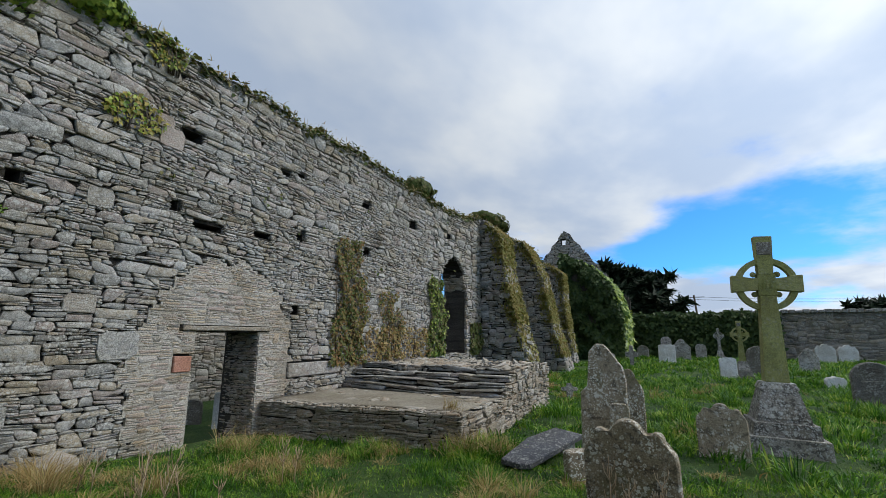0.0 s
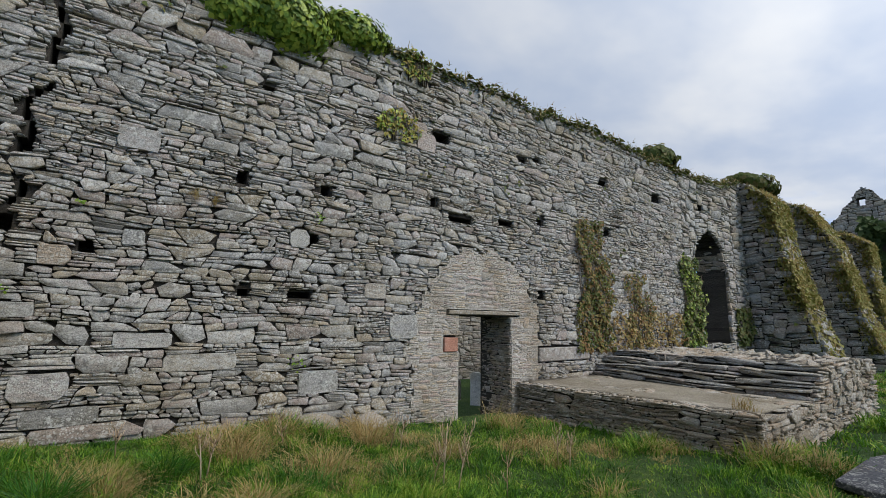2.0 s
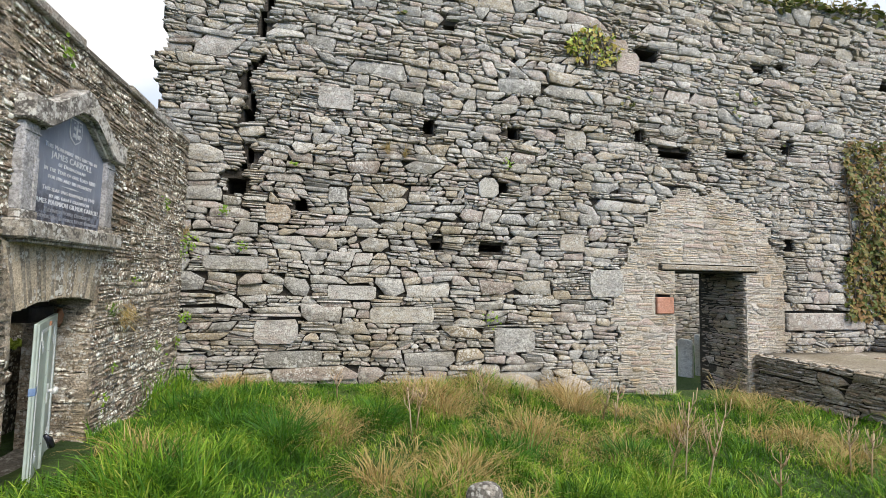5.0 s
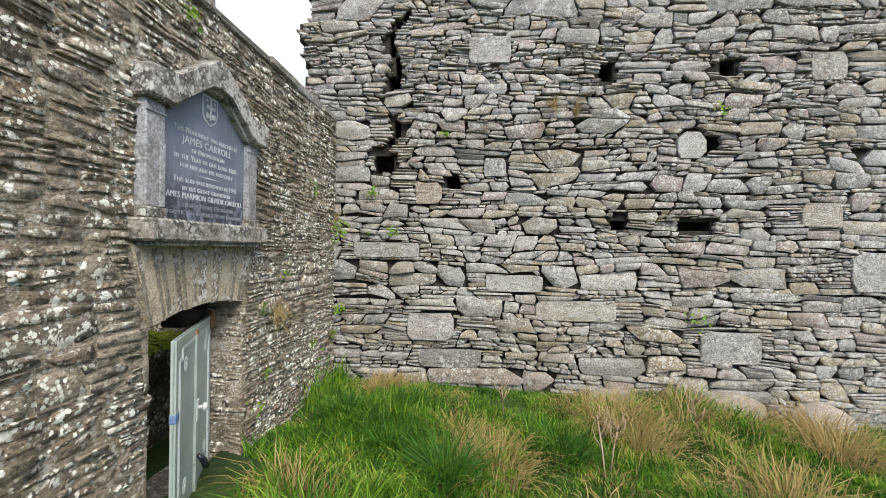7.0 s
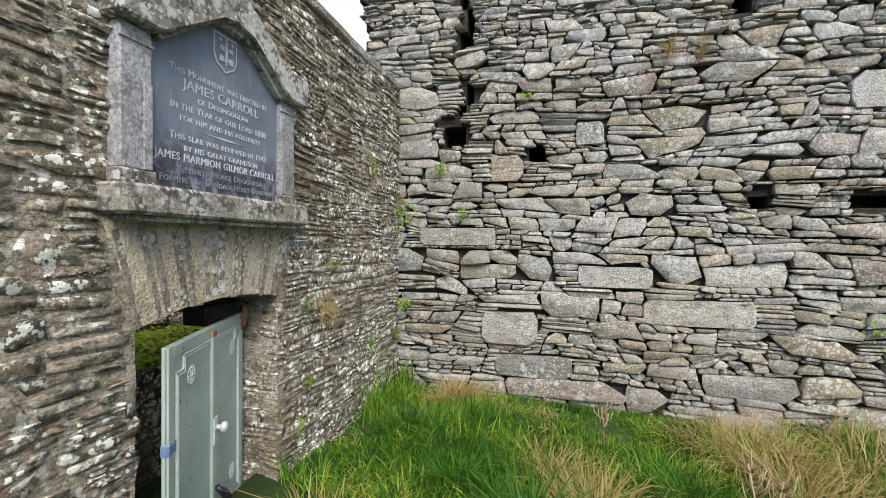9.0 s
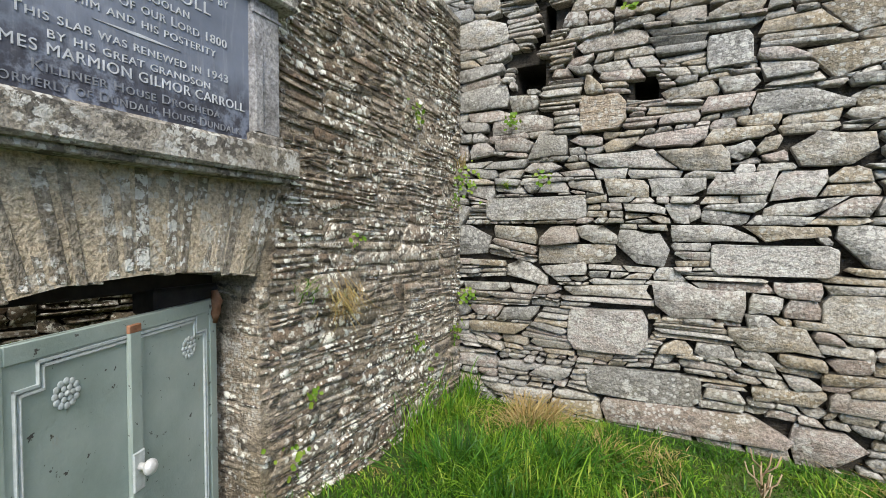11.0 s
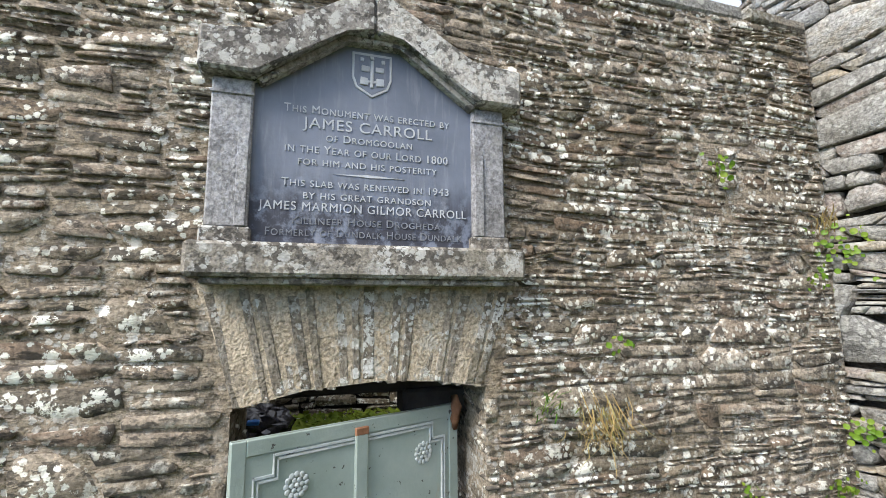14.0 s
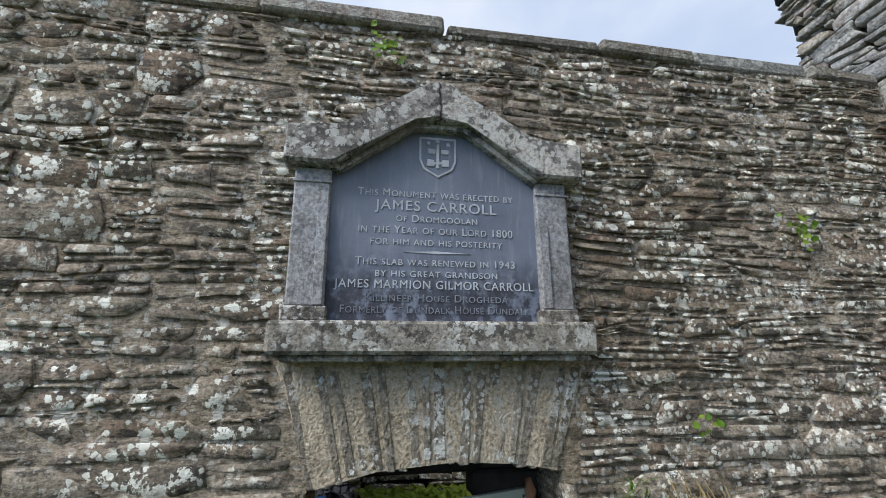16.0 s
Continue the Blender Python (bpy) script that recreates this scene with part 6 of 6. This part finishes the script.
for k, (x, y, z, nrm, n, rad) in enumerate((
        (0.08, -0.03, 1.84, (1, -1, 0), 26, 0.07), (0.05, -0.22, 1.67, (1, 0, 0), 8, 0.035), (0.07, -0.03, 0.95, (1, -1, 0), 12, 0.045),
        (0.04, -0.19, 0.70, (1, 0, 0), 16, 0.06), (0.03, -0.73, 0.69, (1, 0, 0), 10, 0.05), (0.03, -0.74, 2.21, (1, 0, 0), 14, 0.035),
        (0.03, -1.69, 0.69, (1, 0, 0), 5, 0.02), (0.47, -0.03, 2.27, (0, -1, 0), 10, 0.03), (0.71, -0.03, 1.86, (0, -1, 0), 8, 0.03),
        (1.26, -0.03, 2.90, (0, -1, 0), 6, 0.03), (4.0, -0.04, 0.93, (0, -1, 0), 12, 0.06), (4.19, -0.04, 3.13, (0, -1, 0), 8, 0.05),
        (0.03, -2.62, 2.93, (1, 0, 0), 14, 0.04), (0.03, -1.35, 1.40, (1, 0, 0), 5, 0.025), (0.03, -1.84, 0.48, (1, 0, 0), 8, 0.05), (0.03, -0.57, 0.5, (1, 0, 0), 8, 0.06))):
    navelwort(x, y, z, nrm, int(n * 2.1), rad, 160 + k, "bright green round-leaved plant rooted in the wall")


def tuft(x, y, z, n, h, mat, label, seed, up=(0, 0, 1.0), lean=1.2, cat="grass", spread=0.04, w=0.006):
    t = thing("grass_tuft", label, cat)
    r = np.random.default_rng(seed)
    p = np.array([x, y, z]) + r.normal(0, spread, (n, 3)) * np.array([0.3, 1, 0.7])
    tagged(blades("tuft", mat, p, r.uniform(0.5, 1.1, n) * h, np.full(n, w), seed, lean, t, up), kind="stuff")
    return t


tuft(0.02, -1.45, 1.12, 120, 0.22, STRAW, "dead straw-coloured grass tuft hanging from the wall", 181, (0.45, 0, -0.6), 1.0, spread=0.07, w=0.004)
tuft(0.16, -0.2, 0.08, 200, 0.3, GRASS, "long green grass growing in the wall corner", 188, lean=0.9, spread=0.13, w=0.009)
tuft(0.1, -0.75, 0.1, 160, 0.3, GRASS, "green grass at the tomb wall foot", 189, lean=1.0, spread=0.14, w=0.008)
tuft(0.02, -1.68, 1.15, 30, 0.12, GRASS, "small green fern-like sprig on the wall", 182, (0.5, 0, 0.6), 0.9)
tuft(0.06, -0.08, 1.96, 40, 0.11, STRAW, "dry orange sprig in the wall corner", 183, (0.4, -0.3, 0.7), 0.8)
tuft(0.42, -0.03, 1.79, 60, 0.11, GRASS, "dark spiky fern between the stones", 184, (0, -0.6, 0.2), 1.4, spread=0.015)
tuft(2.46, -0.03, 3.2, 60, 0.18, STRAW, "dry grass tuft between the stones", 185, (0, -0.6, 0.5), 1.2)
tuft(2.69, -0.03, 3.14, 60, 0.18, STRAW, "dry grass tuft between the stones", 186, (0, -0.6, 0.5), 1.2)
tuft(9.3, -3.9, 0.36, 160, 0.16, STRAW, "yellow-green grass tuft on the platform corner", 187, (0, 0, 1.0), 1.0, spread=0.08)

# ---------------------------------------------------------------- dry weed stalks


def stalk(x, y, h, seed):
    z = float(ground_z(x, y)) - 0.02
    t = thing("dry_weed", "dried branching weed stalk standing in the grass", "weed", pose(x, y, z), "dry weed stalks")
    r = np.random.default_rng(seed)
    tx, ty = r.normal(0, 0.08, 2)
    tube("stem", [(0, 0, 0), (tx * 0.4, ty * 0.4, h * 0.4), (tx, ty, h * 0.8)], [0.008, 0.0065, 0.004], WEED, t, 5)
    for k in range(13):
        f = r.uniform(0.4, 0.95)
        a = r.uniform(0, 6.283)
        s = Vector((tx * f, ty * f, h * f * 0.82))
        e = s + Vector((math.cos(a) * 0.07, math.sin(a) * 0.07, h * 0.22))
        tube("twig", [s, (s + e) / 2 + Vector((math.cos(a) * 0.02, math.sin(a) * 0.02, 0)), e], [0.0042, 0.0036, 0.003], WEED, t, 4)
    return t


for k, (x, y, h) in enumerate(((4.75, -2.7, 0.95), (4.82, -2.85, 0.85), (4.66, -2.6, 0.7), (6.6, -2.7, 0.7), (6.7, -2.8, 0.6), (2.6, -1.6, 0.55), (2.66, -1.5, 0.5), (4.95, -1.2, 0.6), (5.05, -1.3, 0.55),
                               (5.4, -3.0, 0.5), (3.6, -0.9, 0.5), (5.6, -2.1, 0.45), (1.9, -0.8, 0.45), (7.05, -7.15, 0.7), (7.0, -6.75, 0.75), (6.95, -6.9, 0.6))):
    stalk(x, y, h, 200 + k)

# ---------------------------------------------------------------- grass


def open_ground(x, y):
    ok = (x > 0.03) & (y < -0.04)
    ok &= ~((x > 8.45 + 0.11 * (-y)) & (x < 15.4) & (y > -4.25))
    ok &= ~((x < 0.32) & (y > -2.8) & (y < -1.95))
    ok &= ~((x > 6.9) & (x < 8.6) & (y > -0.45))
    return ok


patch = waves(301, 10, 1.6)
dry = waves(302, 10, 1.1)


def grass(name, x0, x1, y0, y1, n, h, w, seed, mat, pick, label, clump=0.0, lean=1.3):
    r = np.random.default_rng(seed)
    x, y = r.uniform(x0, x1, n), r.uniform(y0, y1, n)
    if clump:
        cx, cy = r.uniform(x0, x1, n // 110 + 1), r.uniform(y0, y1, n // 110 + 1)
        who = r.integers(0, len(cx), n)
        x, y = cx[who] + r.normal(0, clump, n), cy[who] + r.normal(0, clump, n)
        h = h * r.uniform(0.55, 1.45, len(cx))[who]
    h = np.full(n, h) if np.isscalar(h) else h
    # tussocks fall outwards and a little to one side
    fall = np.arctan2(y - cy[who], x - cx[who]) + r.normal(0, 0.5, len(cx))[who] if clump else r.uniform(0, 6.283, n)
    ok = open_ground(x, y) & pick(x, y)
    x, y, h, fall = x[ok], y[ok], h[ok], fall[ok]
    tall = (0.72 + 0.55 * patch(x, y)).clip(0.3, 1.7) * r.uniform(0.45, 1.15, len(x))
    # lower in the corner and where feet have trodden
    tall *= 0.62 + 0.38 * step(0.4, 1.6, np.hypot(x, y))
    tall *= 0.55 + 0.45 * step(0.2, 0.8, np.abs(x - 1.8))
    p = np.stack([x, y, ground_z(x, y) - 0.01], 1)
    return tagged(blades(name, mat, p, h * tall, np.full(len(x), w) * r.uniform(0.6, 1.2, len(x)), seed, lean, fall=fall), label, "grass", kind="stuff")


every = lambda x, y: np.ones(len(x), bool)
grass("grass", 0, 5.0, -4.6, 0, 60000, 0.21, 0.0075, 311, GRASS, every, "lush uneven green grass", 0.13)
grass("grass", 0, 9.5, -9, 0, 46000, 0.22, 0.0095, 312, GRASS, every, "lush uneven green grass", 0.12)
grass("grass", 0, 6.5, -6, 0, 60000, 0.12, 0.008, 310, GRASS, every, "short green undergrowth")
grass("grass", 0, 9.5, -9, 0, 40000, 0.15, 0.010, 313, GRASS, every, "short green undergrowth")
grass("withered_grass", 0, 9.5, -8, 0, 40000, 0.28, 0.0075, 314, STRAW, lambda x, y: dry(x, y) > np.where(x > 1.4, -0.15, 0.35), "withered straw-coloured grass tussocks", 0.09, 1.8)
grass("grass", 8.5, 24, -16, 0, 85000, 0.24, 0.022, 315, GRASS, every, "rough green graveyard grass", 0.22)
grass("withered_grass", 8.5, 24, -16, 0, 16000, 0.30, 0.02, 316, STRAW, lambda x, y: dry(x, y) > 0.5, "withered grass among the graves", 0.15)
grass("grass", 24, 49, -30, -2, 60000, 0.28, 0.05, 317, GRASS, every, "rough green graveyard grass", 0.4)


def tussock(x, y, n, h, spread, mat, label, seed, lean=1.4, w=0.007):
    z = float(ground_z(x, y)) - 0.01
    t = thing("grass_tussock", label, "grass", pose(x, y, z), "grass tussocks before the wall")
    r = np.random.default_rng(seed)
    p = np.stack([r.normal(0, spread, n), r.normal(0, spread, n), np.zeros(n)], 1)
    p[:, 2] = ground_z(x + p[:, 0], y + p[:, 1]) - 0.01 - z
    fall = np.arctan2(p[:, 1], p[:, 0]) + r.normal(0, 0.4)
    tagged(blades("tuft", mat, p, r.uniform(0.45, 1.15, n) * h, r.uniform(0.6, 1.2, n) * w, seed, lean, t, fall=fall), kind="stuff")
    return t


for k, (x, y, n, h, spread) in enumerate(((0.68, -0.32, 420, 0.24, 0.09), (1.19, -0.54, 160, 0.2, 0.07), (1.55, -1.3, 260, 0.26, 0.09), (2.94, -0.6, 420, 0.32, 0.16), (1.81, -1.58, 380, 0.32, 0.12), (2.23, -2.5, 300, 0.32, 0.10),
                                          (0.73, -0.12, 160, 0.2, 0.08), (0.61, -2.45, 300, 0.26, 0.12), (3.02, -1.04, 420, 0.4, 0.14), (4.99, -0.32, 320, 0.4, 0.12), (3.86, -1.6, 420, 0.36, 0.16), (2.95, -2.3, 300, 0.3, 0.12),
                                          (1.80, -1.75, 260, 0.28, 0.12), (2.75, -0.64, 360, 0.36, 0.14), (4.8, -0.82, 380, 0.4, 0.13), (4.2, -0.5, 300, 0.34, 0.14), (5.6, -1.6, 320, 0.34, 0.14))):
    tussock(x, y, n, h, spread, STRAW, "drooping tussock of withered straw-coloured grass", 330 + k, 1.8, 0.0065)
for k, (x, y, n, h, spread) in enumerate(((1.45, -1.95, 300, 0.42, 0.07), (0.98, -0.85, 220, 0.26, 0.10), (0.5, -1.15, 220, 0.26, 0.12), (4.6, -2.2, 260, 0.34, 0.10), (2.3, -1.4, 240, 0.3, 0.1), (3.4, -2.0, 240, 0.3, 0.12), (1.0, -1.6, 220, 0.26, 0.1))):
    tussock(x, y, n, h, spread, GRASS_DARK, "lush tussock of dark green arching grass", 360 + k, 1.4, 0.009)
